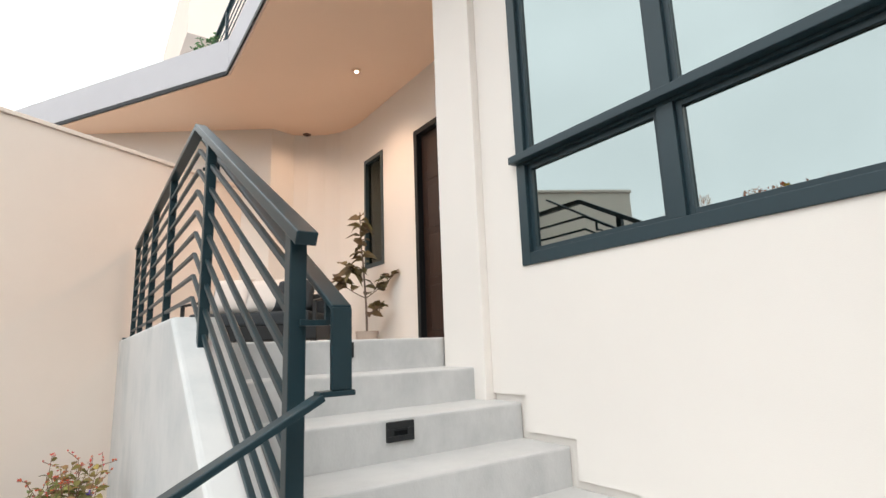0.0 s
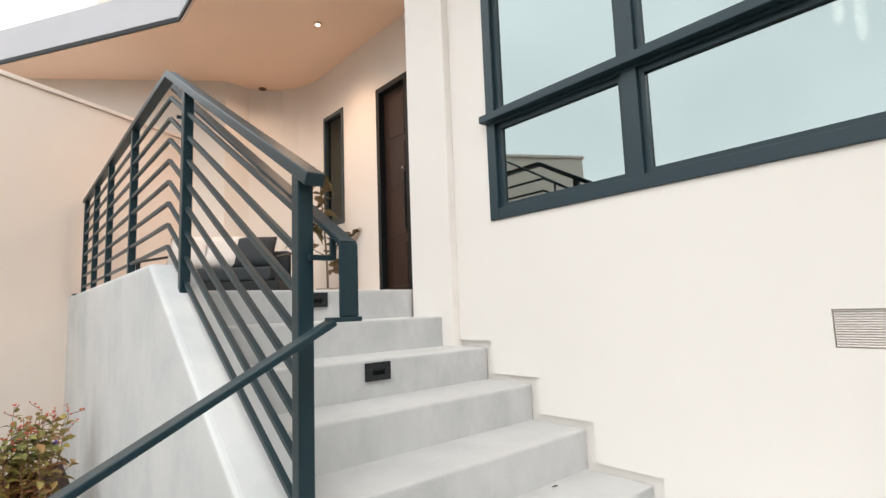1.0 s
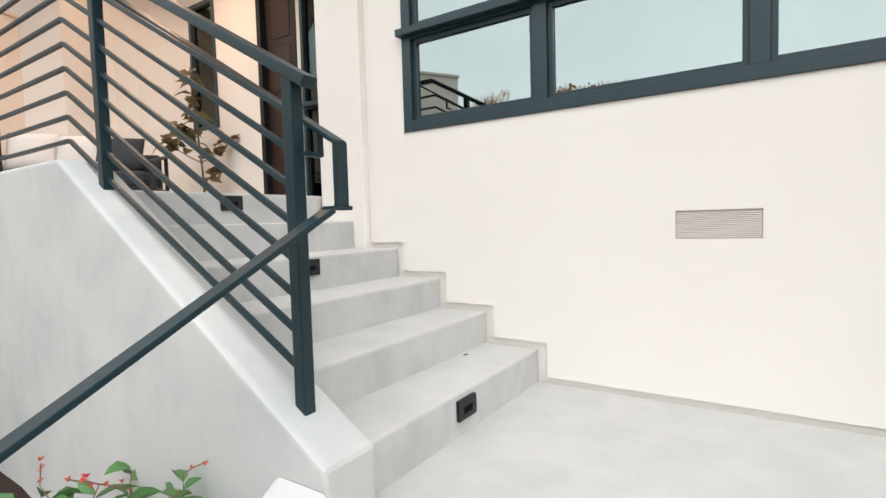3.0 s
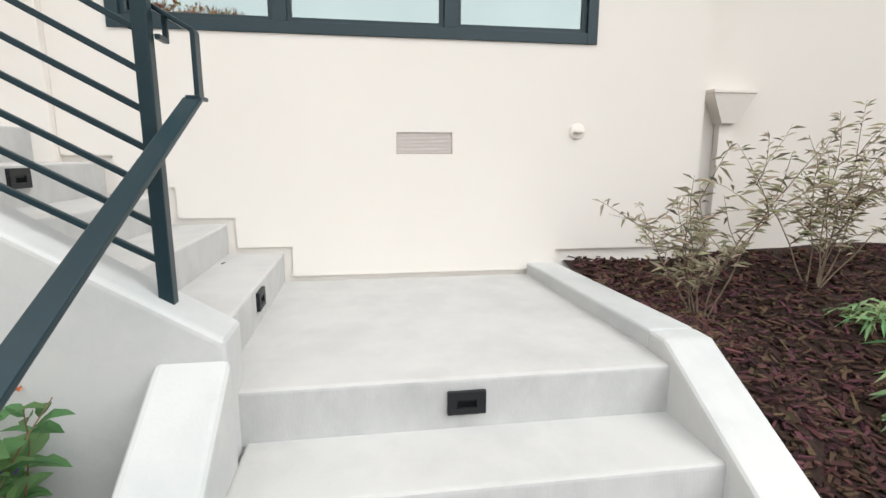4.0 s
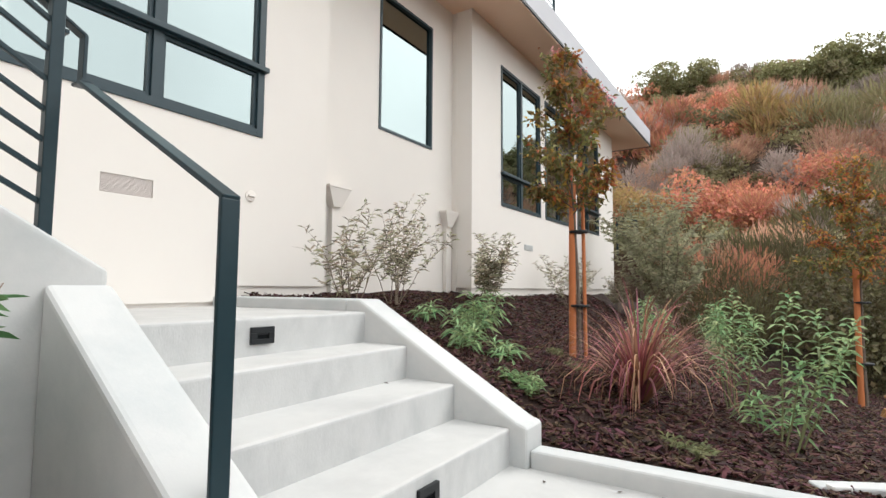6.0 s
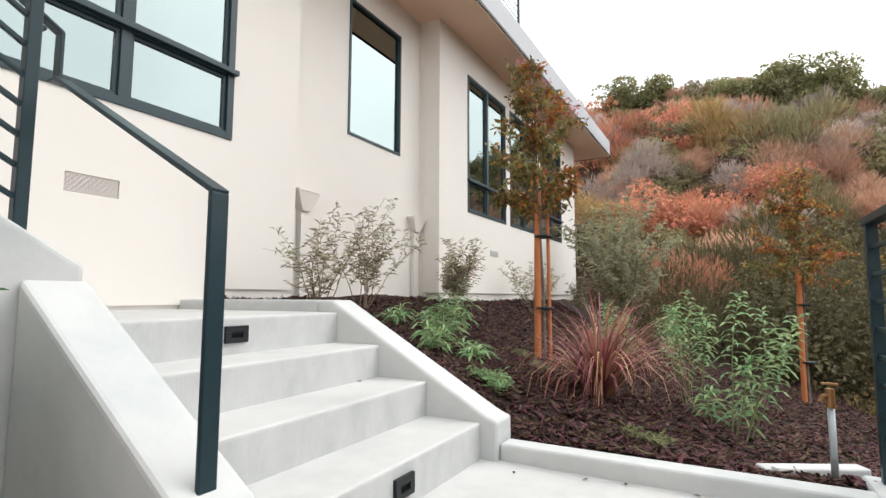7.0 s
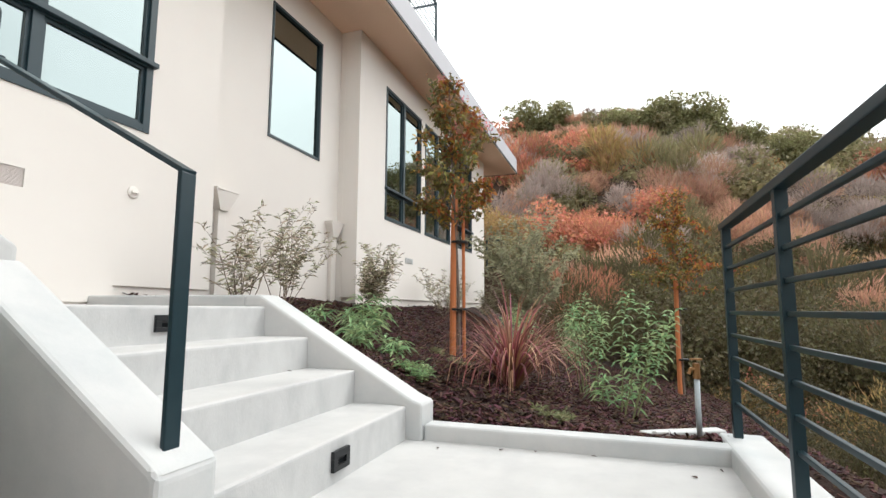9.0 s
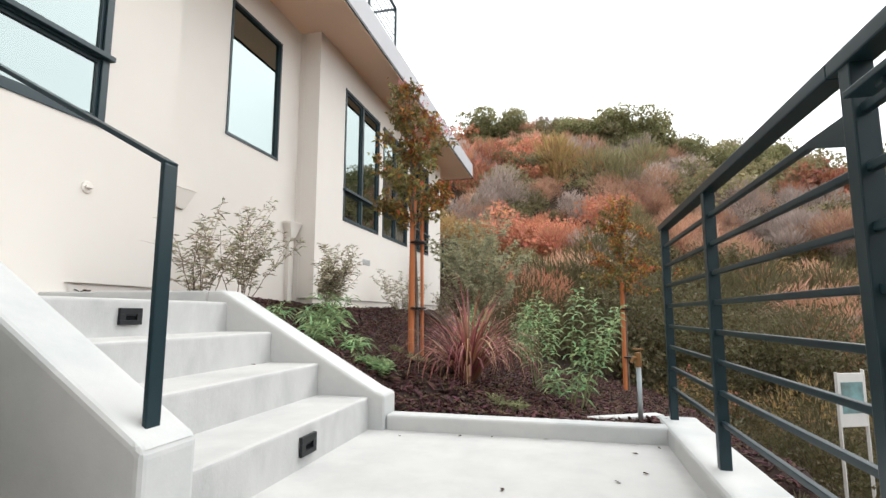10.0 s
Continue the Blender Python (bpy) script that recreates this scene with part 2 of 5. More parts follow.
def add_beam(bm, p, q, w, h, bevel=0.002, up=(0, 0, 1)):
    """A straight bar of w x h between two points."""
    p, q = Vector(p), Vector(q)
    d = q - p
    f = d.normalized()
    s = f.cross(Vector(up))
    s = s.normalized() if s.length > 1e-4 else Vector((1, 0, 0))
    u = s.cross(f)
    m = Matrix((( s.x, f.x, u.x, p.x), (s.y, f.y, u.y, p.y), (s.z, f.z, u.z, p.z), (0, 0, 0, 1)))
    return add_box(bm, -w / 2, w / 2, 0, d.length, -h / 2, h / 2, bevel, m)


def beam(p, q, w, h, bevel=0.002, up=(0, 0, 1)):
    return add_beam(bmesh.new(), p, q, w, h, bevel, up)


def add_tube(bm, pts, radii, sides=8, cap=True):
    """A tapered tube along points."""
    pts = [Vector(p) for p in pts]
    rings = []
    for i, p in enumerate(pts):
        d = (pts[min(i + 1, len(pts) - 1)] - pts[max(i - 1, 0)]).normalized()
        s = d.cross(Vector((0.3, 0.2, 1)) if abs(d.z) < 0.9 else Vector((1, 0, 0))).normalized()
        u = d.cross(s)
        r = radii[i] if hasattr(radii, "__len__") else radii
        rings.append([bm.verts.new(p + (s * math.cos(a) + u * math.sin(a)) * r) for a in (2 * math.pi * k / sides for k in range(sides))])
    for a, b in zip(rings, rings[1:]):
        for k in range(sides):
            bm.faces.new((a[k], a[(k + 1) % sides], b[(k + 1) % sides], b[k]))
    if cap:
        bm.faces.new(list(reversed(rings[0])))
        bm.faces.new(rings[-1])
    return bm


def tube(pts, radii, sides=8):
    return add_tube(bmesh.new(), pts, radii, sides)


def lathe(profile, sides=20, m=None):
    bm = bmesh.new()
    rings = [[bm.verts.new((r * math.cos(2 * math.pi * k / sides), r * math.sin(2 * math.pi * k / sides), z)) for k in range(sides)] for r, z in profile]
    for a, b in zip(rings, rings[1:]):
        for k in range(sides):
            bm.faces.new((a[k], a[(k + 1) % sides], b[(k + 1) % sides], b[k]))
    bm.faces.new(list(reversed(rings[0])))
    bm.faces.new(rings[-1])
    if m is not None:
        bmesh.ops.transform(bm, matrix=m, verts=bm.verts)
    return bm


def raw(name, verts, faces, material, parent=None, label="", smooth=False):
    me = bpy.data.meshes.new(name)
    me.from_pydata(verts, [], faces)
    me.materials.append(material)
    if smooth:
        me.polygons.foreach_set("use_smooth", [True] * len(me.polygons))
    ob = new(name, me)
    if parent:
        ob.parent = parent
    if label:
        ob["label"] = label
    return ob


def structure(ob, label, category):
    return tagged(ob, label, category, kind="structure")

# ---- levels and main lines ----
WALL_X, B_X, C_X = 1.885, 2.07, 1.75          # faces of the three stretches of the house wall
RISE, GOING, N_UP = 0.174, 0.305, 6           # upper flight
Y0 = 1.0                                      # its first riser
LAND_Z, TERR_Z, PAVE_Z = 0.0, RISE * N_UP, -0.73
NOSE_X, GO_LOW, RISE_LOW = 0.44, 0.322, 0.1825  # lower flight
SOFFIT_Z, EAVE_X, FASCIA_TOP = 4.06, 1.16, 4.50
WALL_TOP = SOFFIT_Z

# ---- house walls ----
steps_line = [(-0.62, 0.075), (-0.62, 0.03), (Y0 - 0.05, 0.03)]
for k in range(1, 5):
    z = RISE * k + 0.035
    steps_line += [(Y0 - 0.05 + GOING * (k - 1), z), (Y0 - 0.05 + GOING * k, z)]
steps_line = steps_line[:-1] + [(2.12, RISE * 4 + 0.035)]
A_END, A_START = -1.60, 2.12
WIN_A = (-0.86, 1.82, 1.385, 3.60)


def wall_with_holes(name, x, y0, y1, z_top, base, holes, thick, label):
    """A wall along y with its face at x: outline base (y, z pairs from y0 to y1), openings cut through."""
    ob = link(name, prism([(y0, z_top)] + base + [(y1, z_top)], "x", x, x + thick), STUCCO)
    cut = bmesh.new()
    for a, b, c, d in holes:
        add_box(cut, x - 0.5, x + thick + 0.5, a, b, c, d)
    if holes:
        cutter = link("cutter", cut, STUCCO)
        mod = ob.modifiers.new("openings", "BOOLEAN")
        mod.object, mod.operation, mod.solver = cutter, "DIFFERENCE", "EXACT"
        dg = bpy.context.evaluated_depsgraph_get()
        me = bpy.data.meshes.new_from_object(ob.evaluated_get(dg))
        ob.modifiers.clear()
        ob.data = me
        bpy.data.objects.remove(cutter)
    return structure(ob, label, "wall")


wall_with_holes("wall_stairs", WALL_X, A_END, A_START, WALL_TOP,
                [(A_END, 0.155), (-0.66, 0.155), (-0.66, 0.075)] + steps_line, [WIN_A, (0.005, 0.335, 0.745, 0.868)], 0.24,
                "cream stucco house wall stepping up along the concrete stairs")
structure(link("foundation_stairs", box(1.905, 2.3, -1.6, 2.3, -1.2, 1.0), STUCCO), "pale foundation strip under the stucco house wall", "foundation")
structure(link("wall_pilaster", box(1.835, 3.19, 2.122, 2.50, -0.2, WALL_TOP, 0.006), STUCCO), "projecting cream stucco wall end beside the stairs", "wall")
WIN_B = (-3.64, -2.56, 1.96, 3.62)
wall_with_holes("wall_middle", B_X, -4.15, A_END + 0.02, WALL_TOP, [(-4.15, -0.6), (A_END + 0.02, -0.6)], [WIN_B], 0.24, "recessed cream stucco house wall with one tall window")
structure(link("wall_middle_return", box(WALL_X + 0.245, B_X + 0.2, A_END + 0.025, A_END + 0.2, -0.4, WALL_TOP), STUCCO), "cream stucco return behind the stair wall", "wall")
WINS_C = [(-6.60, -5.04, 1.39, 3.58), (-8.38, -6.82, 1.39, 3.58), (-10.16, -8.60, 1.39, 3.58)]
wall_with_holes("wall_wing", C_X, -11.45, -4.15, WALL_TOP, [(-11.45, 0.15), (-4.15, 0.15)], WINS_C, 0.24, "cream stucco wing wall with three dark framed windows")
structure(link("foundation_wing", box(C_X + 0.03, C_X + 0.3, -11.4, -4.2, -0.8, 0.145), STUCCO), "pale foundation strip under the stucco wing", "foundation")
structure(link("wall_wing_end", box(C_X + 0.245, 9.0, -11.45, -11.2, -0.8, WALL_TOP), STUCCO), "cream stucco end wall of the house", "wall")
structure(link("wall_wing_return", box(C_X + 0.245, 2.5, -4.35, -4.155, -0.6, WALL_TOP), STUCCO), "cream stucco return beside the downspout", "wall")

# rooms behind the glass
structure(link("room_back_wall", box(6.0, 6.1, -11.2, 2.6, 0.8, SOFFIT_Z), INTERIOR), "plain painted back wall of the rooms", "wall")
structure(link("room_floor", box(2.32, 6.0, -11.2, 2.5, 0.9, 1.0), INTERIOR), "pale floor inside the house", "floor")
structure(link("room_ceiling", box(2.32, 6.0, -11.2, 2.5, 3.85, 3.95), INTERIOR), "white painted ceiling inside the house", "ceiling")
structure(link("room_partition", box(2.4, 6.0, -4.1, -4.0, 1.0, 3.85), INTERIOR), "plain painted partition between the rooms", "wall")

# ---- entry recess ----
ENTRY_X = 2.95
DOOR = (3.95, 4.55, TERR_Z, 3.40)
SIDE = (3.47, 3.89, TERR_Z, 3.36)
SLIT = (5.29, 5.80, 1.99, 3.45)
wall_with_holes("wall_entry", ENTRY_X, 2.505, 5.95, WALL_TOP, [(2.505, 0.9), (5.95, 0.9)], [DOOR, (SIDE[0], SIDE[1], 1.06, SIDE[3]), SLIT], 0.24, "cream stucco entry wall with the front door and a slit window")
bm = bmesh.new()
arc = [(ENTRY_X, 5.95), (2.92, 6.15), (2.84, 6.36), (2.70, 6.55), (2.50, 6.70), (2.32, 6.78)]
add_prism(bm, arc + [(x + 0.2, y + 0.2) for x, y in reversed(arc)], "z", 0.9, WALL_TOP)
structure(link("wall_entry_curve", bm, STUCCO, smooth=False), "curved cream stucco wall in the entry corner", "wall")
bm = bmesh.new()
add_prism(bm, [(2.325, 6.785), (1.98, 6.72), (-1.9, 9.35), (-1.75, 9.6), (2.5, 7.1)], "z", 0.9, WALL_TOP)
structure(link("wall_entry_wing", bm, STUCCO), "cream stucco wall of the angled wing behind the terrace", "wall")

# ---- roof and soffit ----
roof_line = [(1.085, -12.75), (EAVE_X, 5.54), (-2.2, 10.81), (6.0, 14.0), (9.5, 14.0), (9.5, -12.75)]
structure(link("ceiling_soffit", prism(roof_line, "z", SOFFIT_Z, SOFFIT_Z + 0.05), SOFFIT), "tan painted flat soffit under the wide eaves", "ceiling")
inner = [(1.055, -12.78), (EAVE_X - 0.03, 5.53), (-2.24, 10.80), (6.0, 14.05), (9.53, 14.05), (9.53, -12.78)]
structure(link("roof", prism(inner, "z", SOFFIT_Z + 0.052, FASCIA_TOP), FASCIA), "flat roof edged with a pale grey metal fascia", "roof")
drip = bmesh.new()
add_beam(drip, (1.048, -12.79, SOFFIT_Z + 0.012), (EAVE_X - 0.037, 5.53, SOFFIT_Z + 0.012), 0.02, 0.045)
add_beam(drip, (EAVE_X - 0.037, 5.53, SOFFIT_Z + 0.012), (-2.26, 10.82, SOFFIT_Z + 0.012), 0.02, 0.045)
add_beam(drip, (1.04, -12.79, SOFFIT_Z + 0.012), (9.5, -12.79, SOFFIT_Z + 0.012), 0.02, 0.045)
structure(link("trim_drip_edge", drip, BLACK), "dark drip edge along the eaves", "trim")

# ---- terrace, stairs, landing ----
def two_tone(ob):
    """Broomed treads, formed and streaked upright faces."""
    ob.data.materials.append(RISER)
    for f in ob.data.polygons:
        f.material_index = 1 if abs(f.normal.z) < 0.5 else 0
    return ob


structure(link("floor_terrace", box(0.545, 3.2, Y0 + GOING * 5 + 0.03, 9.5, 0.7, TERR_Z, 0.0), CONCRETE), "pale concrete entry terrace floor", "floor")
stairs_up = thing("stairs_upper", "pale concrete stair flight up to the entry terrace", "stairs", kind="structure")
for k in range(N_UP):
    x1 = 1.90 if k < 4 else 1.855
    depth = GOING + 0.03 if k < N_UP - 1 else 0.34
    two_tone(part("step", box(0.545, x1, Y0 + GOING * k, Y0 + GOING * k + depth, RISE * k - (0.25 if k else 0.2), RISE * (k + 1), 0.014), CONCRETE, stairs_up))
structure(two_tone(link("floor_landing", box(NOSE_X, 1.9, -0.62, Y0 + 0.02, -RISE_LOW - 0.02, LAND_Z, 0.016), CONCRETE)), "pale concrete landing slab between two flights", "floor")
stairs_low = thing("stairs_lower", "pale concrete stair flight down to the lower path", "stairs", kind="structure")
for k in range(1, 4):
    xa = NOSE_X - GO_LOW * k
    two_tone(part("step", box(xa, xa + GO_LOW + 0.02, -0.56, 0.925, -RISE_LOW * (k + 1) - 0.06, -RISE_LOW * k, 0.016), CONCRETE, stairs_low))
structure(link("pavement", box(-2.14, NOSE_X - GO_LOW * 3 + 0.02, -0.60, 7.0, PAVE_Z - 0.2, PAVE_Z), CONCRETE), "pale concrete path at the foot of the stairs", "path")

# cheek of the upper flight, level under the terrace railing
ck = lambda y: 0.300 + 0.617 * (y - 1.09)
structure(link("wall_terrace", prism([(0.935, -1.0), (0.935, ck(0.935)), (2.49, 1.164), (6.3, 1.164), (6.3, -1.0)], "x", 0.340, 0.54, 0.022), CONCRETE_WALL),
          "smooth concrete cheek wall of the stairs and terrace", "wall")
cl = lambda x: 0.163 + 0.645 * (x - 0.352)
structure(link("wall_cheek_bed", prism([(0.338, -1.0), (0.338, cl(0.338)), (-0.545, cl(-0.545)), (-0.565, cl(-0.545) - 0.02), (-0.565, -1.0)], "y", 0.92, 1.132, 0.022), CONCRETE_WALL),
          "smooth sloping concrete cheek wall beside the flower bed", "wall")
structure(link("wall_cheek_mulch", prism([(0.60, -1.0), (0.60, 0.075), (0.49, 0.075), (-0.56, -0.515), (-0.62, -0.535), (-0.62, -1.0)], "y", -0.75, -0.55, 0.022), CONCRETE_WALL),
          "smooth sloping concrete cheek wall beside the mulch bed", "wall")
structure(link("kerb_landing", prism([(0.602, -0.555), (1.90, -0.475), (1.90, -0.66), (0.602, -0.75)], "z", -0.6, 0.075, 0.018), CONCRETE_WALL), "low concrete kerb at the landing's edge", "kerb")
structure(link("kerb_path", box(-2.32, -0.622, -0.70, -0.575, -1.0, -0.645, 0.018), CONCRETE_WALL), "low concrete kerb between path and mulch bed", "kerb")
structure(link("kerb_railing", box(-2.34, -2.13, -0.90, 7.0, -1.4, -0.64, 0.022), CONCRETE_WALL), "concrete kerb carrying the lower railing", "kerb")

# boundary wall of the flower bed
bd = Vector((0.875, 0.484, 0)).normalized()
E0 = Vector((0.42, 6.25, 0))
bm = bmesh.new()
add_box(bm, -3.8, 1.6, 0, 0.2, -1.2, 3.19, 0.01)
add_box(bm, -3.82, 1.6, -0.02, 0.22, 3.19, 3.235, 0.008)
bw = link("wall_boundary", bm, STUCCO_BEIGE)
bw.matrix_basis = Matrix.Translation(E0) @ Matrix.Rotation(math.atan2(bd.y, bd.x), 4, "Z")
structure(bw, "tall beige stucco boundary wall with a thin cap", "wall")
structure(link("ground_flower_bed", prism([(1.142, -1.0), (1.142, -0.64), (2.2, -0.62), (3.2, -0.45), (7.5, -0.40), (7.5, -1.0)], "x", -0.50, 0.35), MULCH), "dark soil of the flower bed", "ground")


# ---- windows ----
def window(name, x, y0, y1, z0, z1, cols, band, label, fw=0.062, glass=GLASS, sash=True):
    """A window in a wall along y, facing -x: outer frame, mullions at cols, a projecting band, panes with sashes."""
    w = thing(name, label, "window", kind="structure")
    d0, d1 = x - 0.012, x + 0.09
    bm = bmesh.new()
    add_box(bm, d0, d1, y0, y0 + fw, z0, z1, 0.003)
    add_box(bm, d0, d1, y1 - fw, y1, z0, z1, 0.003)
    add_box(bm, d0 + 0.001, d1, y0 + fw, y1 - fw, z0, z0 + fw, 0.003)
    add_box(bm, d0 + 0.001, d1, y0 + fw, y1 - fw, z1 - fw, z1, 0.003)
    part("window_frame", bm, FRAME, w)
    edges = [y0 + fw] + [c for c in cols] + [y1 - fw]
    rows = [(z0 + fw, z1 - fw)]
    if band:
        rows = [(z0 + fw, band - 0.035), (band + 0.035, z1 - fw)]
        part("ledge", box(x - 0.055, d1, y0 - 0.015, y1 + 0.015, band - 0.02, band + 0.02, 0.004), FRAME, w)
        bm = box(d0 + 0.002, d1, y0 + fw, y1 - fw, band - 0.035, band - 0.021)
        add_box(bm, d0 + 0.002, d1, y0 + fw, y1 - fw, band + 0.021, band + 0.035)
        part("transom", bm, FRAME, w)
    for c in cols:
        for a, b in rows:
            part("mullion", box(d0 + 0.003, d1, c - 0.036, c + 0.036, a, b, 0.002), FRAME, w)
    for i in range(len(edges) - 1):
        a = edges[i] + (0.036 if i else 0)
        b = edges[i + 1] - (0.036 if i < len(edges) - 2 else 0)
        for c, d in rows:
            s = 0.026 if sash else 0.0
            holder = w
            if sash:
                bm = bmesh.new()
                add_box(bm, x + 0.012, x + 0.055, a, a + s, c, d, 0.002)
                add_box(bm, x + 0.012, x + 0.055, b - s, b, c, d, 0.002)
                add_box(bm, x + 0.013, x + 0.055, a + s, b - s, c, c + s, 0.002)
                add_box(bm, x + 0.013, x + 0.055, a + s, b - s, d - s, d, 0.002)
                holder = part("sash", bm, FRAME, w)
            p = part("pane", box(x + 0.03, x + 0.036, a + s, b - s, c + s, d - s), glass, holder)
            p.visible_shadow = False
    return w


window("window_1", WALL_X, *WIN_A, [0.02, 0.955], 1.955, "wide dark framed window in six panes with a projecting band")
window("window_2", B_X, *WIN_B, [], None, "tall single pane window with a thin dark frame", fw=0.035, sash=False)
for i, wc in enumerate(WINS_C):
    window("window_%d" % (i + 3), C_X, *wc, [sum(wc[:2]) / 2 + 0.03], 1.89, "dark framed window in four panes on the wing", fw=0.045)
window("window_6", ENTRY_X, *SLIT, [], None, "narrow slit window with a dark frame beside the door", fw=0.05, glass=GLASS_DARK, sash=False)


# ---- terrain ----
def smooth(t):
    t = min(max(t, 0.0), 1.0)
    return t * t * (3 - 2 * t)


def bed_z(x, y):
    """Height of the mulch bed and the bank below it."""
    far = max(0.0, -y - 1.0)
    z = 0.05 - 0.225 * (1.85 - x) - 0.06 * far * smooth((1.85 - x) / 2.0)
    edge = smooth((y + 1.5) / 0.75) * smooth((-0.2 - x) / 0.5)
    z = z * (1 - edge) + (-0.675) * edge
    top = smooth((y + 1.4) / 0.7) * smooth((x - 0.1) / 0.5)
    z = z * (1 - top) + max(z, 0.02) * top
    drop = smooth((y + 2.0) / 1.0) * smooth((-2.3 - x) / 0.35)
    z = z * (1 - drop) - 1.78 * drop
    return z + 0.03 * noise.noise((x * 1.3, y * 1.3, 0.0)) + 0.012 * noise.noise((x * 5, y * 5, 2.0))


def hill_z(x, y):
    """The brushy hillside behind the house and the slopes round it."""
    base = max(-1.6 - 0.25 * max(0.0, -2.5 - x) * smooth((-2.5 - x) / 3), -4.2)
    d = max(0.0, -y - 11.0)
    rise = 24.5 * smooth(d / 58.0) * (1 - 0.52 * smooth((-x - 6.0) / 42.0))
    west = max(0.0, -x - 13.0)
    rise += (3.0 + 11.5 * smooth((y + 2.0) / 12.0)) * smooth(west / 30.0)
    return base + rise + 0.9 * noise.noise((x * 0.11, y * 0.11, 3.0)) + 0.35 * noise.noise((x * 0.4, y * 0.4, 7.0))


def land_z(x, y):
    """One sheet: the bed near the house, the hill beyond."""
    if x > -3.6 and y > -12:
        t = max(smooth((-2.9 - x) / 0.7), smooth((-8.0 - y) / 4.0))
        if (y > -0.85 and x > -2.45) or x > 1.9:
            return -1.9
        return bed_z(x, y) * (1 - t) + hill_z(x, y) * t
    return hill_z(x, y)


def grid_mesh(name, xs, ys, zf, material):
    verts = [(x, y, zf(x, y)) for y in ys for x in xs]
    nx = len(xs)
    faces = [(j * nx + i, j * nx + i + 1, (j + 1) * nx + i + 1, (j + 1) * nx + i) for j in range(len(ys) - 1) for i in range(nx - 1)]
    return raw(name, verts, faces, material, smooth=True)


def steps_list(a, b, first, grow):
    out, s = [a], first
    while out[-1] < b:
        out.append(out[-1] + s)
        s *= grow
    return out


near_x = [1.9 - 0.09 * i for i in range(55)]
far_w = [-v for v in steps_list(3.2, 200.0, 0.5, 1.12)]
xs = sorted(set([round(v, 3) for v in near_x + far_w + steps_list(2.4, 200.0, 0.8, 1.18)]))
ys = sorted(set([round(-0.72 - 0.09 * i, 3) for i in range(110)] + [round(-v, 3) for v in steps_list(10.8, 220.0, 0.5, 1.08)]))
structure(grid_mesh("ground_hillside", xs, ys, lambda x, y: land_z(x, y) - 0.25 * (1 if x > -3.2 and -9.5 < y < -0.9 else 0), SOIL), "dry brown hillside earth under the brush", "ground")
def land_west(x, y):
    t = smooth((-2.3 - x) / 0.4)
    return -1.9 * (1 - t) + hill_z(x, y) * t


structure(grid_mesh("ground_west", [-200 + 12 * i for i in range(16)] + [-14, -10, -8, -6, -5, -4, -3.4, -3.0, -2.7, -2.35], [-0.72 + 1.5 * i for i in range(8)] + [12 + 12 * i for i in range(16)], land_west, SOIL), "dry earth slope across the valley", "ground")
structure(grid_mesh("ground_mulch_bed", [-3.25 + 0.06 * i for i in range(90)], [-0.72 - 0.06 * i for i in range(185)], bed_z, MULCH), "dark brown bark mulch bed sloping from the house", "ground")


def scatter_chips(name, count, x0, x1, y0, y1, size, seed, label):
    """Loose bark chips lying on the bed, each a thin bent flake."""
    rng = np.random.default_rng(seed)
    verts, faces = [], []
    for _ in range(count):
        u = rng.random() ** 1.5
        x, y = x0 + (x1 - x0) * rng.random(), y0 + (y1 - y0) * u
        if x > 1.8 and y < -4 or x > 2.0:
            continue
        if y > -0.78:
            continue
        z = bed_z(x, y) + 0.006 + 0.012 * rng.random()
        a, ln, wd = rng.random() * 6.283, size * (0.5 + rng.random()), size * (0.18 + 0.25 * rng.random())
        m = Euler((rng.normal() * 0.35, rng.normal() * 0.35, a)).to_matrix()
        th = 0.006
        k = len(verts)
        for dx, dy, dz in ((-ln, -wd, 0), (ln * 0.9, -wd * 0.6, 0), (ln, wd * 0.7, 0), (-ln * 0.8, wd, 0), (-ln, -wd, th), (ln * 0.9, -wd * 0.6, th), (ln, wd * 0.7, th), (-ln * 0.8, wd, th)):
            v = m @ Vector((dx / 2, dy / 2, dz))
            verts.append((x + v.x, y + v.y, z + v.z))
        faces += [(k + 4, k + 5, k + 6, k + 7), (k, k + 1, k + 5, k + 4), (k + 1, k + 2, k + 6, k + 5), (k + 2, k + 3, k + 7, k + 6), (k + 3, k, k + 4, k + 7)]
    ob = raw(name, verts, faces, CHIP)
    return tagged(ob, label, "mulch", kind="stuff")


scatter_chips("bark_chips", 26000, -3.2, 2.0, -0.75, -9.0, 0.06, 3, "loose dark red-brown bark chips covering the bed")


# ---- railings ----
def bar_row(parent, pts, count, first, gap, w=0.018):
    for k in range(count):
        dz = first + gap * k
        bm = bmesh.new()
        for p, q in zip(pts, pts[1:]):
            add_beam(bm, (p[0], p[1], p[2] - dz), (q[0], q[1], q[2] - dz), w, w, 0.003)
        part("bar", bm, METAL, parent)


def top_rail(parent, pts, w=0.052, h=0.034, name="top_rail"):
    bm = bmesh.new()
    for p, q in zip(pts, pts[1:]):
        add_beam(bm, p, q, w, h, 0.004)
    return part(name, bm, METAL, parent)


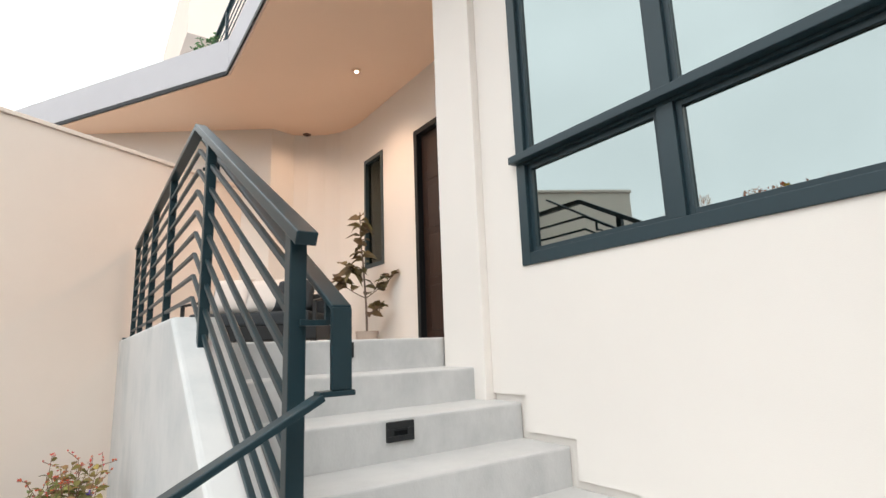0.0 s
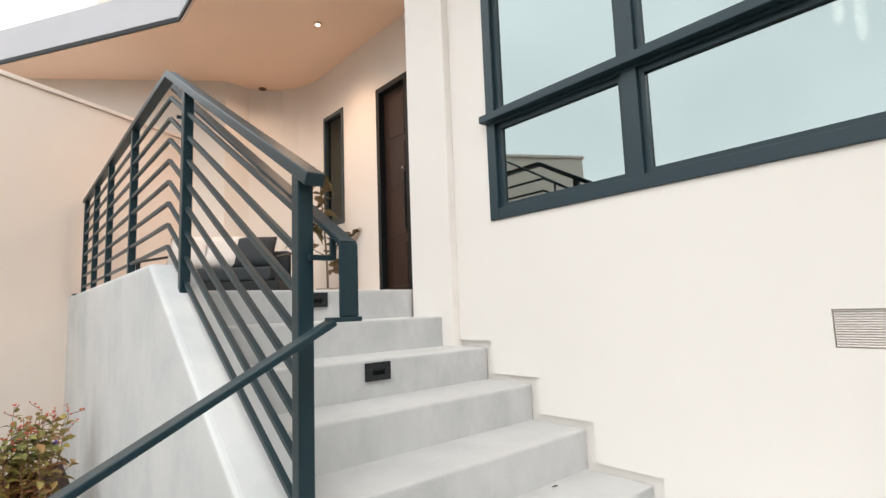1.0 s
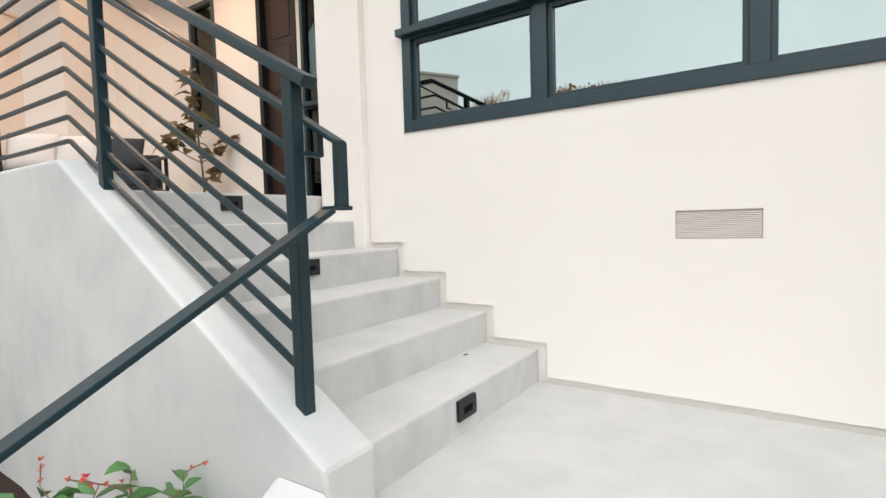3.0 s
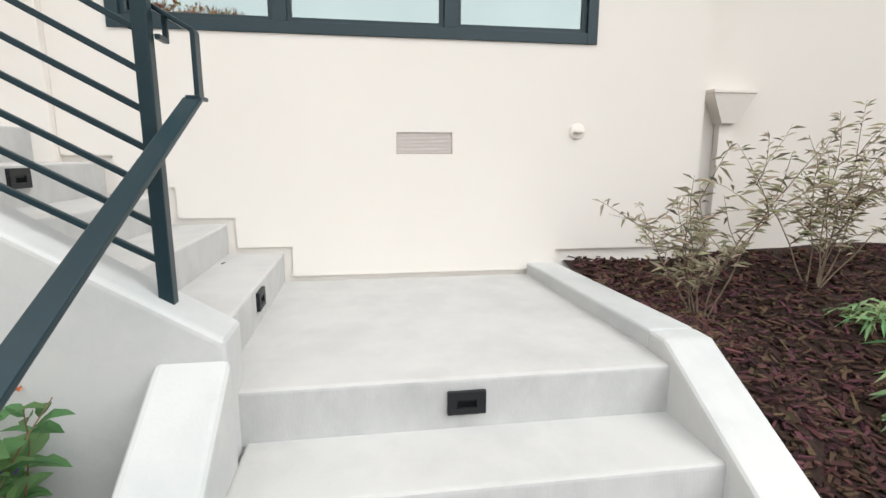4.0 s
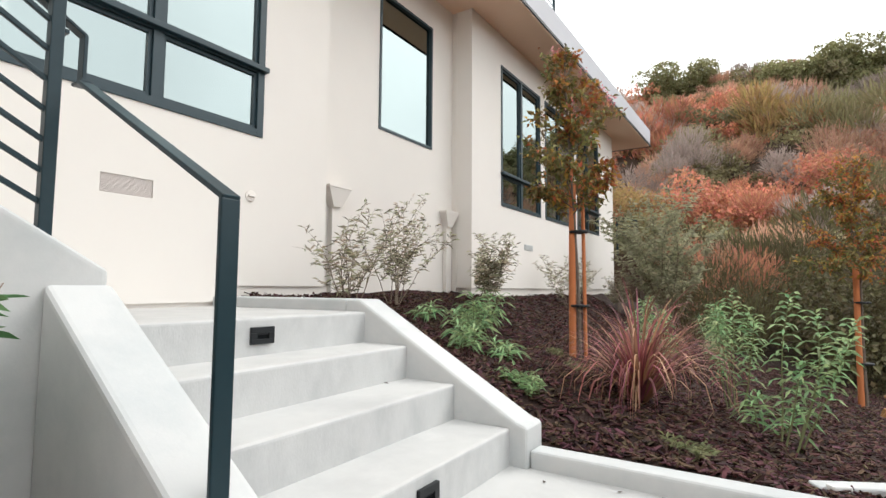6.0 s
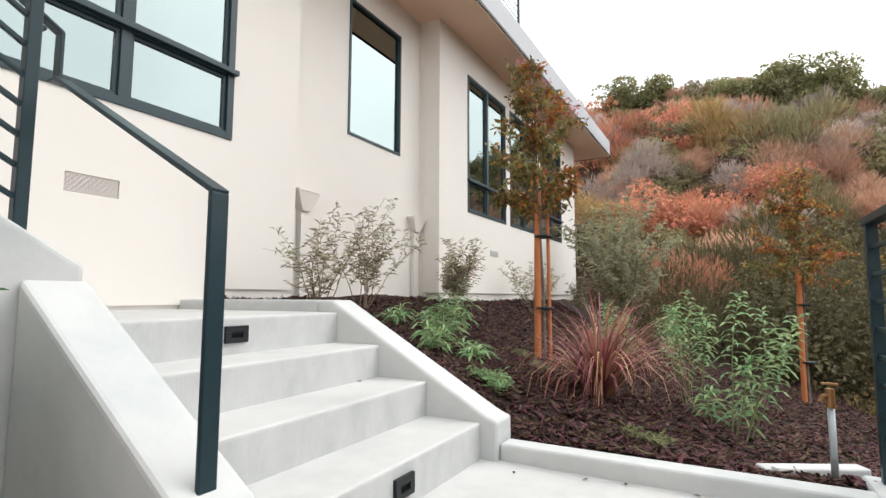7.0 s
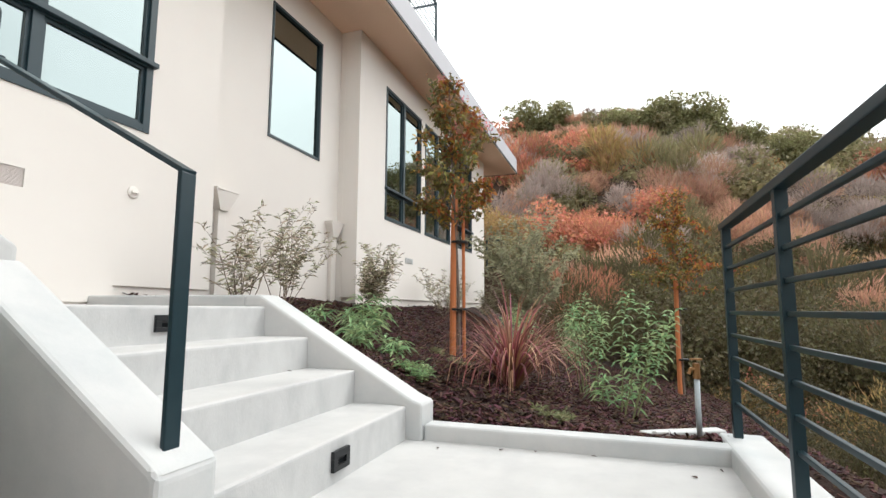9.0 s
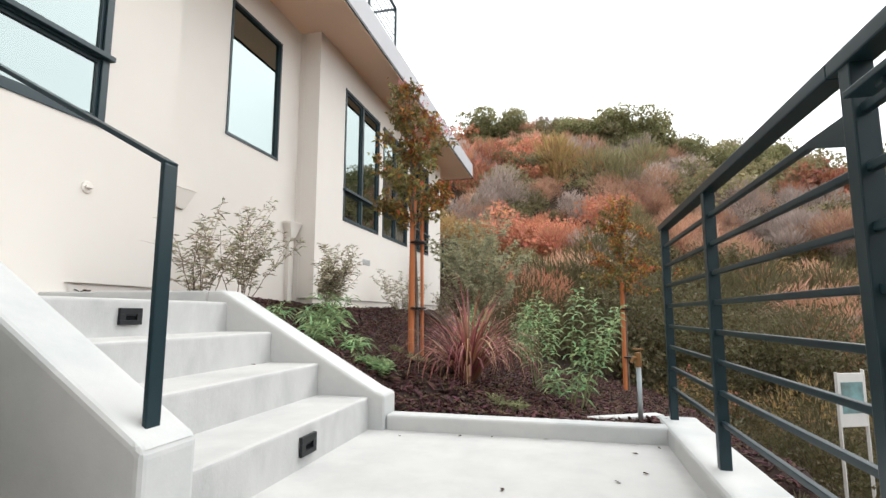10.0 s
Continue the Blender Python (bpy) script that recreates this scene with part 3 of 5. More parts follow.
RX = 0.432
rail = thing("stair_railing", "dark blue-grey steel railing with level bars along stairs and terrace", "railing")
line = [(RX, 1.035, 1.248), (RX + 0.010, 2.64, 2.146), (RX + 0.010, 6.2, 2.140)]
top_rail(rail, line)
bar_row(rail, [(RX, 1.10, 1.284), (RX + 0.010, 2.61, 2.129), (RX + 0.010, 6.15, 2.123)], 8, 0.118, 0.107)
for y, zt, px in ((1.11, 1.28, RX), (2.28, 1.935, RX + 0.006)):
    part("post", box(px - 0.021, px + 0.021, y - 0.021, y + 0.021, ck(y) - 0.02, zt, 0.004), METAL, rail)
for y in (3.58, 4.55, 5.35, 6.1):
    part("post", box(RX - 0.006, RX + 0.036, y - 0.021, y + 0.021, 1.155, 2.13, 0.004), METAL, rail)
part("wall_bracket", box(RX - 0.07, RX + 0.05, 6.1, 6.28, 1.165, 1.19, 0.003), METAL, rail)

HX = 0.50
hand = thing("stair_handrail", "dark steel handrail running down both stair flights", "handrail")
hl = [(HX, 2.95, 2.23), (HX, 0.995, 1.085)]
top_rail(hand, hl, 0.048, 0.014, "upper_rail")
part("drop_bar", beam((HX, 0.997, 1.087), (HX, 0.997, 0.905), 0.048, 0.014, 0.003, (0, 1, 0)), METAL, hand)
part("joint_plate", box(HX - 0.055, HX + 0.028, 0.980, 1.020, 0.893, 0.905, 0.003), METAL, hand)
part("lower_rail", beam((HX - 0.045, 1.002, 0.893), (-0.508, 1.036, 0.372), 0.052, 0.016, 0.004), METAL, hand)
part("lower_post", box(-0.508, -0.492, 1.008, 1.062, cl(-0.5) - 0.03, 0.372, 0.004), METAL, hand)
for y in (1.075, 2.45):
    zt = 1.085 + (y - 0.995) * 0.5857
    bm = beam((HX, y, zt), (HX, y, zt - 0.08), 0.014, 0.014)
    add_beam(bm, (HX, y, zt - 0.075), (RX, y, zt - 0.075), 0.014, 0.014)
    part("bracket", bm, METAL, hand)

RX2 = -2.205
rail2 = thing("path_railing", "dark blue-grey steel railing on the kerb of the lower path", "railing")
top_rail(rail2, [(RX2, -0.85, 0.42), (RX2, 1.15, 0.42), (RX2, 3.2, 0.42)])
bar_row(rail2, [(RX2, -0.80, 0.42), (RX2, 3.2, 0.42)], 8, 0.11, 0.112)
for y in (-0.80, 0.13, 1.205, 2.15, 3.05):
    part("post", box(RX2 - 0.021, RX2 + 0.021, y - 0.021, y + 0.021, -0.66, 0.41, 0.004), METAL, rail2)


part("gusset", prism([(1.005, 0.318), (1.184, 0.318), (1.184, 0.248), (1.005, 0.302)], "x", RX2 - 0.011, RX2 + 0.011, 0.002), METAL, rail2)
part("grab_rail", beam((RX2 + 0.06, 1.32, 0.300), (RX2 + 0.06, 3.1, 0.300), 0.045, 0.012), METAL, rail2)
part("grab_bracket", box(RX2 + 0.015, RX2 + 0.07, 1.39, 1.41, 0.282, 0.294, 0.002), METAL, rail2)


# ---- step lights, vent, wall fittings ----
SLOT = mat("light_slot", (0.008, 0.009, 0.010), rough=0.95, bump=0, spec=0.05)


def step_light(m):
    e = thing("step_light", "black recessed step light set in a concrete riser", "light", "step lights", at=m)
    bm = bmesh.new()
    w, h = 0.066, 0.041
    add_box(bm, -w, w, -0.014, 0.01, -h, -0.018, 0.002)
    add_box(bm, -w, w, -0.014, 0.01, 0.012, h, 0.002)
    add_box(bm, -w, -0.034, -0.014, 0.01, -0.018, 0.012, 0.001)
    add_box(bm, 0.034, w, -0.014, 0.01, -0.018, 0.012, 0.001)
    part("faceplate", bm, BLACK, e)
    part("recess", box(-0.034, 0.034, -0.005, -0.001, -0.018, 0.012), SLOT, e)
    part("lip", prism([(-0.012, 0.012), (-0.006, 0.012), (-0.006, 0.002)], "x", -0.033, 0.033), BLACK, e)
    return e


SL = step_light(pose(1.15, Y0 - 0.002, 0.105))
for m in (pose(1.174, Y0 + GOING * 3 - 0.002, RISE * 3 + 0.118), pose(1.175, Y0 + GOING * 5 - 0.002, RISE * 5 + 0.118),
          pose(NOSE_X - 0.002, 0.197, -0.087, 0, 0, -90), pose(NOSE_X - GO_LOW * 3 - 0.002, 0.172, -0.64, 0, 0, -90)):
    copy_thing(SL, m)

VENT_PAINT = mat("vent_paint", (0.68, 0.62, 0.59), (0.64, 0.58, 0.55), rough=0.85, scale=30, bump=0.05)
vent = thing("foundation_vent", "pale recessed rectangular louvre vent in the stucco wall", "vent")
bm = box(WALL_X + 0.014, WALL_X + 0.018, 0.006, 0.334, 0.746, 0.867)
part("backing", bm, VENT_PAINT, vent)
for k in range(15):
    z = 0.751 + k * 0.0079
    part("slat", beam((WALL_X + 0.009, 0.008, z), (WALL_X + 0.009, 0.332, z), 0.0068, 0.0045, 0.0, (0.6, 0, 1)), VENT_PAINT, vent)


def wall_disc(y, z):
    e = thing("vent_outlet", "small white round vent outlet on the stucco wall", "vent", at=pose(WALL_X, y, z, 0, -90, 0))
    part("plate", lathe([(0.048, 0.0), (0.048, 0.008), (0.04, 0.014), (0.012, 0.016)], 24), STUCCO, e, smooth=False)
    part("lip", box(-0.008, 0.008, -0.03, 0.03, 0.012, 0.034, 0.003), STUCCO, e)
    return e


wall_disc(-0.765, 0.882)


def rain_head(x, y, z, foot, label):
    """A tapering leader head with a pipe down to the bed."""
    e = thing("rain_leader", label, "downspout", "rain leaders")
    t = bmesh.new()
    rings = []
    for w, d, zz in ((0.15, 0.12, z), (0.15, 0.12, z - 0.02), (0.055, 0.085, z - 0.20), (0.05, 0.05, foot)):
        rings.append([t.verts.new(p) for p in ((x - d, y - w, zz), (x - d, y + w, zz), (x, y + w, zz), (x, y - w, zz))])
    for a, b in zip(rings[:3], rings[1:3]):
        for k in range(4):
            t.faces.new((a[k], a[(k + 1) % 4], b[(k + 1) % 4], b[k]))
    for v in rings[3]:
        t.verts.remove(v)
    t.faces.new(rings[2])
    bmesh.ops.recalc_face_normals(t, faces=t.faces)
    head = part("leader_head", t, STUCCO, e)
    part("rim", box(x - 0.126, x, y - 0.156, y + 0.156, z - 0.012, z + 0.012, 0.003), STUCCO, e)
    part("pipe", box(x - 0.060, x - 0.004, y - 0.05, y + 0.05, foot, z - 0.19, 0.004), STUCCO, e)
    return e


rain_head(B_X, -1.86, 1.15, -0.1, "cream painted rain leader on the stucco wall")
rain_head(B_X, -3.98, 1.17, -0.1, "cream painted rain leader in the wall corner")

# ---- front door ----
door = thing("front_door", "dark walnut front door, closed, in a dark frame", "door", kind="structure")
y0, y1, z0, z1 = DOOR
bm = box(ENTRY_X - 0.01, ENTRY_X + 0.2, y0, y0 + 0.06, z0, z1, 0.003)
add_box(bm, ENTRY_X - 0.01, ENTRY_X + 0.2, y1 - 0.06, y1, z0, z1, 0.003)
add_box(bm, ENTRY_X - 0.009, ENTRY_X + 0.2, y0 + 0.06, y1 - 0.06, z1 - 0.06, z1, 0.003)
part("door_frame", bm, BLACK, door)
leaf_part = part("door_leaf", box(ENTRY_X + 0.06, ENTRY_X + 0.11, y0 + 0.06, y1 - 0.06, z0 + 0.01, z1 - 0.06, 0.003), DOOR_WOOD, door)
for k in range(4):
    zz = z0 + 0.12 + k * 0.54
    part("door_panel", box(ENTRY_X + 0.055, ENTRY_X + 0.06, y0 + 0.16, y1 - 0.16, zz, zz + 0.46, 0.006), DOOR_WOOD, leaf_part)
part("door_handle", tube([(ENTRY_X + 0.02, y0 + 0.13, 1.75), (ENTRY_X + 0.02, y0 + 0.13, 2.35)], 0.012), BLACK, leaf_part)
part("door_viewer", lathe([(0.012, 0.0), (0.012, 0.006), (0.006, 0.008)], 14, pose(ENTRY_X + 0.056, 4.16, 2.42, 0, -90, 0)), GALV, leaf_part, "small chrome door viewer")
window("window_7", ENTRY_X, SIDE[0], SIDE[1], 1.06, SIDE[3], [], 2.02, "narrow door sidelight with glass over a dark panel", fw=0.04, glass=GLASS_DARK, sash=False)
structure(link("room_entry_back", box(5.2, 5.3, 2.75, 7.0, 0.9, 4.0), INTERIOR), "plain painted wall inside the entry", "wall")
structure(link("floor_entry_room", box(3.2, 5.2, 2.75, 7.0, 0.9, 1.0), DOOR_WOOD), "dark floor inside the entry", "floor")


# ---- leaves ----
def leaf_arrays(pos, ax, ln, wd, rng, fold=0.25, droop=0.15, broad=False, out=None):
    """Folded diamond leaves: at pos, along ax, of length ln and width wd."""
    n = len(pos)
    ax = ax / np.linalg.norm(ax, axis=1, keepdims=True)
    up = (np.tile((0.0, 0.0, 1.0), (n, 1)) if out is None else out) + rng.normal(0, 0.5, (n, 3))
    side = np.cross(ax, up)
    side /= np.linalg.norm(side, axis=1, keepdims=True) + 1e-9
    nor = np.cross(side, ax)
    ln, wd = ln[:, None], wd[:, None]
    base, tip = pos, pos + ax * ln - np.array((0, 0, 1.0)) * ln * droop
    mid = pos + ax * ln * 0.45
    a = mid + side * wd * 0.5 + nor * wd * fold
    b = mid - side * wd * 0.5 + nor * wd * fold
    if broad:
        far = pos + ax * ln * 0.78 - np.array((0, 0, 1.0)) * ln * droop * 0.5
        near = pos + ax * ln * 0.2
        rim = [near + side * wd * 0.36 + nor * wd * fold * 0.7, mid + side * wd * 0.5 + nor * wd * fold, far + side * wd * 0.3 + nor * wd * fold * 0.6]
        rim2 = [near - side * wd * 0.36 + nor * wd * fold * 0.7, mid - side * wd * 0.5 + nor * wd * fold, far - side * wd * 0.3 + nor * wd * fold * 0.6]
        verts = np.stack((base, *rim, tip, *reversed(rim2), mid), axis=1).reshape(-1, 3)
        k = np.arange(n)[:, None] * 9
        faces = np.concatenate([k + (8, j, (j + 1) % 8) for j in range(8)], axis=1).reshape(-1, 3)
        return verts, faces
    verts = np.stack((base, a, tip, b), axis=1).reshape(-1, 3)
    k = np.arange(n)[:, None] * 4
    faces = np.concatenate((k + (0, 1, 2), k + (0, 2, 3)), axis=1).reshape(-1, 3)
    return verts, faces


def leaf_object(name, pos, ax, ln, wd, material, parent, rng, label="", fold=0.25, droop=0.15, broad=False):
    v, f = leaf_arrays(np.asarray(pos, float), np.asarray(ax, float), np.asarray(ln, float), np.asarray(wd, float), rng, fold, droop, broad)
    return raw(name, v.tolist(), f.tolist(), material, parent, label)


def stem_path(rng, p, d, length, n=6, bend=0.25, lift=0.0):
    pts, p, d = [Vector(p)], Vector(p), Vector(d).normalized()
    for _ in range(n):
        d = (d + Vector(rng.normal(0, bend, 3)) * 0.5 + Vector((0, 0, lift))).normalized()
        p = p + d * (length / n)
        pts.append(p.copy())
    return pts


def shrub(name, at, label, category, stems, height, spread, leaf, leaf_len, leaf_wid, per, material, seed, twig=TWIG, start=0.25, whorl=False, droop=0.2, group="", branch=2, r0=0.006):
    """Several stems from one root with side twigs, each set with leaves."""
    rng = np.random.default_rng(seed)
    e = thing(name, label, category, group, at=pose(*at))
    P, A, L, W = [], [], [], []
    for s in range(stems):
        bm = bmesh.new()
        a = rng.random() * 6.283
        tilt = spread * (0.3 + 0.7 * rng.random())
        d = Vector((math.cos(a) * tilt, math.sin(a) * tilt, 1.0))
        h = height * (0.65 + 0.35 * rng.random())
        main = stem_path(rng, (math.cos(a) * 0.03, math.sin(a) * 0.03, -0.03), d, h, 7, 0.22, 0.02)
        add_tube(bm, main, [r0 * (1 - 0.8 * i / 7) for i in range(8)], 5)
        lines = [main]
        for b in range(branch):
            i = rng.integers(2, 6)
            aa = rng.random() * 6.283
            tw = stem_path(rng, main[i], (math.cos(aa), math.sin(aa), 0.9), h * 0.38 * (0.6 + rng.random() * 0.6), 4, 0.3)
            add_tube(bm, tw, [r0 * 0.5 * (1 - 0.7 * j / 4) for j in range(5)], 4)
            lines.append(tw)
        for li, pts in enumerate(lines):
            for _ in range(per if li == 0 else per // 2):
                t = start + (1 - start) * rng.random() ** 0.8 if li == 0 else rng.random()
                f = t * (len(pts) - 1)
                i = min(int(f), len(pts) - 2)
                q = pts[i].lerp(pts[i + 1], f - i)
                aa = rng.random() * 6.283
                el = rng.normal(0.35, 0.35)
                P.append(q)
                A.append((math.cos(aa) * math.cos(el), math.sin(aa) * math.cos(el), math.sin(el)))
                sc = 0.6 + 0.6 * rng.random()
                L.append(leaf_len * sc)
                W.append(leaf_wid * sc)
        part("stem", bm, twig, e)
    leaf_object("foliage", P, A, L, W, material, e, rng, droop=droop)
    return e


def lance_plant(name, at, label, stems, height, per, seed, lean=0.0, bare=0.30):
    """Upright stems set with whorls of long drooping lance leaves, densest at the tips."""
    rng = np.random.default_rng(seed)
    e = thing(name, label, "shrub", "green shrubs in the mulch", at=pose(*at))
    P, A, L, W = [], [], [], []
    for s in range(stems):
        bm = bmesh.new()
        a = s * 2.4 + rng.normal(0, 0.3)
        tilt = 0.08 + (0.06 if height > 0.7 else 0.75 if height > 0.45 else 0.42) * rng.random()
        h = height * (0.5 + 0.5 * rng.random())
        pts = stem_path(rng, (math.cos(a) * 0.05, math.sin(a) * 0.05, -0.03), (math.cos(a) * tilt - 0.87 * lean, math.sin(a) * tilt - 0.48 * lean, 1), h, 6, 0.15, 0.04)
        add_tube(bm, pts, [0.006 * (1 - 0.7 * i / 6) for i in range(7)], 5)
        for k in range(per):
            t = bare + (1 - bare) * (k / per) ** 0.7
            f = t * 6
            i = min(int(f), 5)
            q = pts[i].lerp(pts[i + 1], f - i)
            aa = k * 2.4 + rng.normal(0, 0.25)
            el = 0.15 + 0.9 * max(0.0, t - 0.75) * 3 + rng.normal(0, 0.15)
            ln = (0.15 + 0.08 * rng.random()) * (0.9 if height < 0.7 else 0.56) * (1.0 if t < 0.9 else 0.75)
            d = Vector((math.cos(aa) * math.cos(el), math.sin(aa) * math.cos(el), math.sin(el)))
            P += [q, q + d * ln * 0.5]
            A += [d, d + Vector((0, 0, -0.8))]
            L += [ln * 0.62, ln * 0.62]
            W += [0.025, 0.021]
        part("stem", bm, STEM_GREEN, e)
    leaf_object("foliage", P, A, L, W, LEAF_SAGE, e, rng, fold=0.15, droop=0.12)
    return e


STEM_GREEN = mat("stem_green", (0.20, 0.22, 0.10), (0.14, 0.15, 0.07), rough=0.7, scale=20, bump=0)
LEAF_BAMBOO = leaf_mat("leaf_grey_green", (0.29, 0.27, 0.165), (0.52, 0.475, 0.36), 0.65)
LEAF_SAGE = leaf_mat("leaf_fresh_green", (0.19, 0.35, 0.15), (0.42, 0.52, 0.29), 0.45)
LEAF_OLIVE = leaf_mat("leaf_olive", (0.24, 0.27, 0.13), (0.34, 0.33, 0.19), 0.4)
LEAF_RUST = leaf_mat("leaf_rust", (0.50, 0.19, 0.06), (0.34, 0.20, 0.065), 0.5)
LEAF_MYRTLE = leaf_mat("leaf_bronze_green", (0.25, 0.19, 0.07), (0.17, 0.18, 0.07), 0.5)
LEAF_GREEN = leaf_mat("leaf_broad_green", (0.085, 0.19, 0.07), (0.15, 0.27, 0.11), 0.3)
LEAF_DRY = leaf_mat("leaf_dry_bronze", (0.20, 0.15, 0.08), (0.11, 0.10, 0.055), 0.4)
PETAL_PURPLE = leaf_mat("petal_violet", (0.13, 0.07, 0.45), (0.18, 0.10, 0.55), 0.2)
PETAL_RED = leaf_mat("petal_coral", (0.62, 0.10, 0.06), (0.70, 0.16, 0.09), 0.3)
PETAL_PINK = leaf_mat("petal_pink", (0.75, 0.25, 0.28), (0.80, 0.35, 0.36), 0.2)
GRASS_RED = leaf_mat("blade_burgundy", (0.23, 0.062, 0.046), (0.43, 0.22, 0.18), 0.6, 0.25)


def z_at(x, y):
    return bed_z(x, y)


# shrubs along the wall
for i, (x, y, h, st, per, lab) in enumerate([(1.14, -1.16, 1.02, 7, 19, "sparse grey-green willowy shrub against the stucco wall"), (1.48, -2.14, 1.36, 9, 28, "tall grey-green willowy shrub against the stucco wall"),
                                             (1.36, -3.85, 1.05, 12, 40, "bushy grey-green shrub by the corner of the wing"), (1.15, -6.4, 1.05, 8, 36, "small pale green shrub under the wing windows"),
                                             (1.0, -8.8, 1.0, 8, 36, "small pale green shrub near the house corner")]):
    shrub("wall_shrub", (x, y, z_at(x, y)), lab, "shrub", st, h, 0.50, 0, 0.080, 0.013, int(per * 1.25), LEAF_BAMBOO, 20 + i, start=0.38, group="shrubs along the wall", branch=5, r0=0.005)
# fresh green lance-leaved plants
for i, (x, y, h, st, per) in enumerate([(0.33, -1.62, 0.36, 4, 20), (0.66, -2.36, 0.50, 7, 22), (0.06, -1.70, 0.19, 3, 16), (1.05, -2.05, 0.24, 3, 16), (-1.38, -2.80, 1.24, 6, 36), (-1.71, -1.88, 1.08, 5, 36), (-1.60, -2.2, 0.42, 3, 16), (-0.62, -3.55, 0.7, 5, 30), (-0.35, -5.0, 0.8, 8, 40), (-0.9, -6.5, 0.9, 8, 40)]):
    lance_plant("green_shrub", (x, y, z_at(x, y)), "fresh green lance-leaved shrub in the mulch", st, h, per, 40 + i, 0.30 if i == 5 else 0.0, 0.34 if i in (4, 5) else 0.30)
for i, (x, y) in enumerate([(-0.27, -1.16), (-0.36, -1.10), (-1.29, -1.02), (0.08, -2.72), (-0.30, -2.2)]):
    shrub("ground_plant", (x, y, z_at(x, y)), "low sprawling green ground plant in the mulch", "plant", 10, 0.15, 2.2, 0, 0.05, 0.010, 24, LEAF_OLIVE if i > 1 else LEAF_SAGE, 60 + i, start=0.1, group="low ground plants", branch=1, r0=0.003)


def grass_tuft(at, seed, blades, length, label):
    rng = np.random.default_rng(seed)
    verts, faces = [], []
    for _ in range(blades):
        a, sp = rng.random() * 6.283, rng.random() ** 0.6
        ln = length * (0.6 + 0.5 * rng.random())
        w = 0.005 + 0.005 * rng.random()
        d = Vector((math.cos(a), math.sin(a), 0))
        s = Vector((-d.y, d.x, 0))
        el = 1.5 - 0.75 * sp
        p = Vector((d.x * 0.05 * sp, d.y * 0.05 * sp, 0))
        k = len(verts)
        n = 7
        for j in range(n + 1):
            ww = w * (1 - (j / n) ** 2)
            verts += [tuple(p + s * ww), tuple(p - s * ww)]
            p = p + (d * math.cos(el) + Vector((0, 0, math.sin(el)))) * (ln / n)
            el -= (0.05 + 0.11 * j) * (0.4 + 1.2 * sp) * (0.3 + 1.3 * rng.random())
        faces += [(k + 2 * j, k + 2 * j + 1, k + 2 * j + 3, k + 2 * j + 2) for j in range(n)]
    e = thing("fountain_grass", label, "grass", "burgundy fountain grasses", at=pose(*at))
    raw("blades", verts, faces, GRASS_RED, e)
    return e


grass_tuft((-0.86, -1.90, z_at(-0.86, -1.90)), 71, 300, 1.0, "burgundy fountain grass clump arching over the mulch")
grass_tuft((-0.62, -4.3, z_at(-0.62, -4.3)), 72, 200, 0.95, "burgundy fountain grass clump farther down the bed")


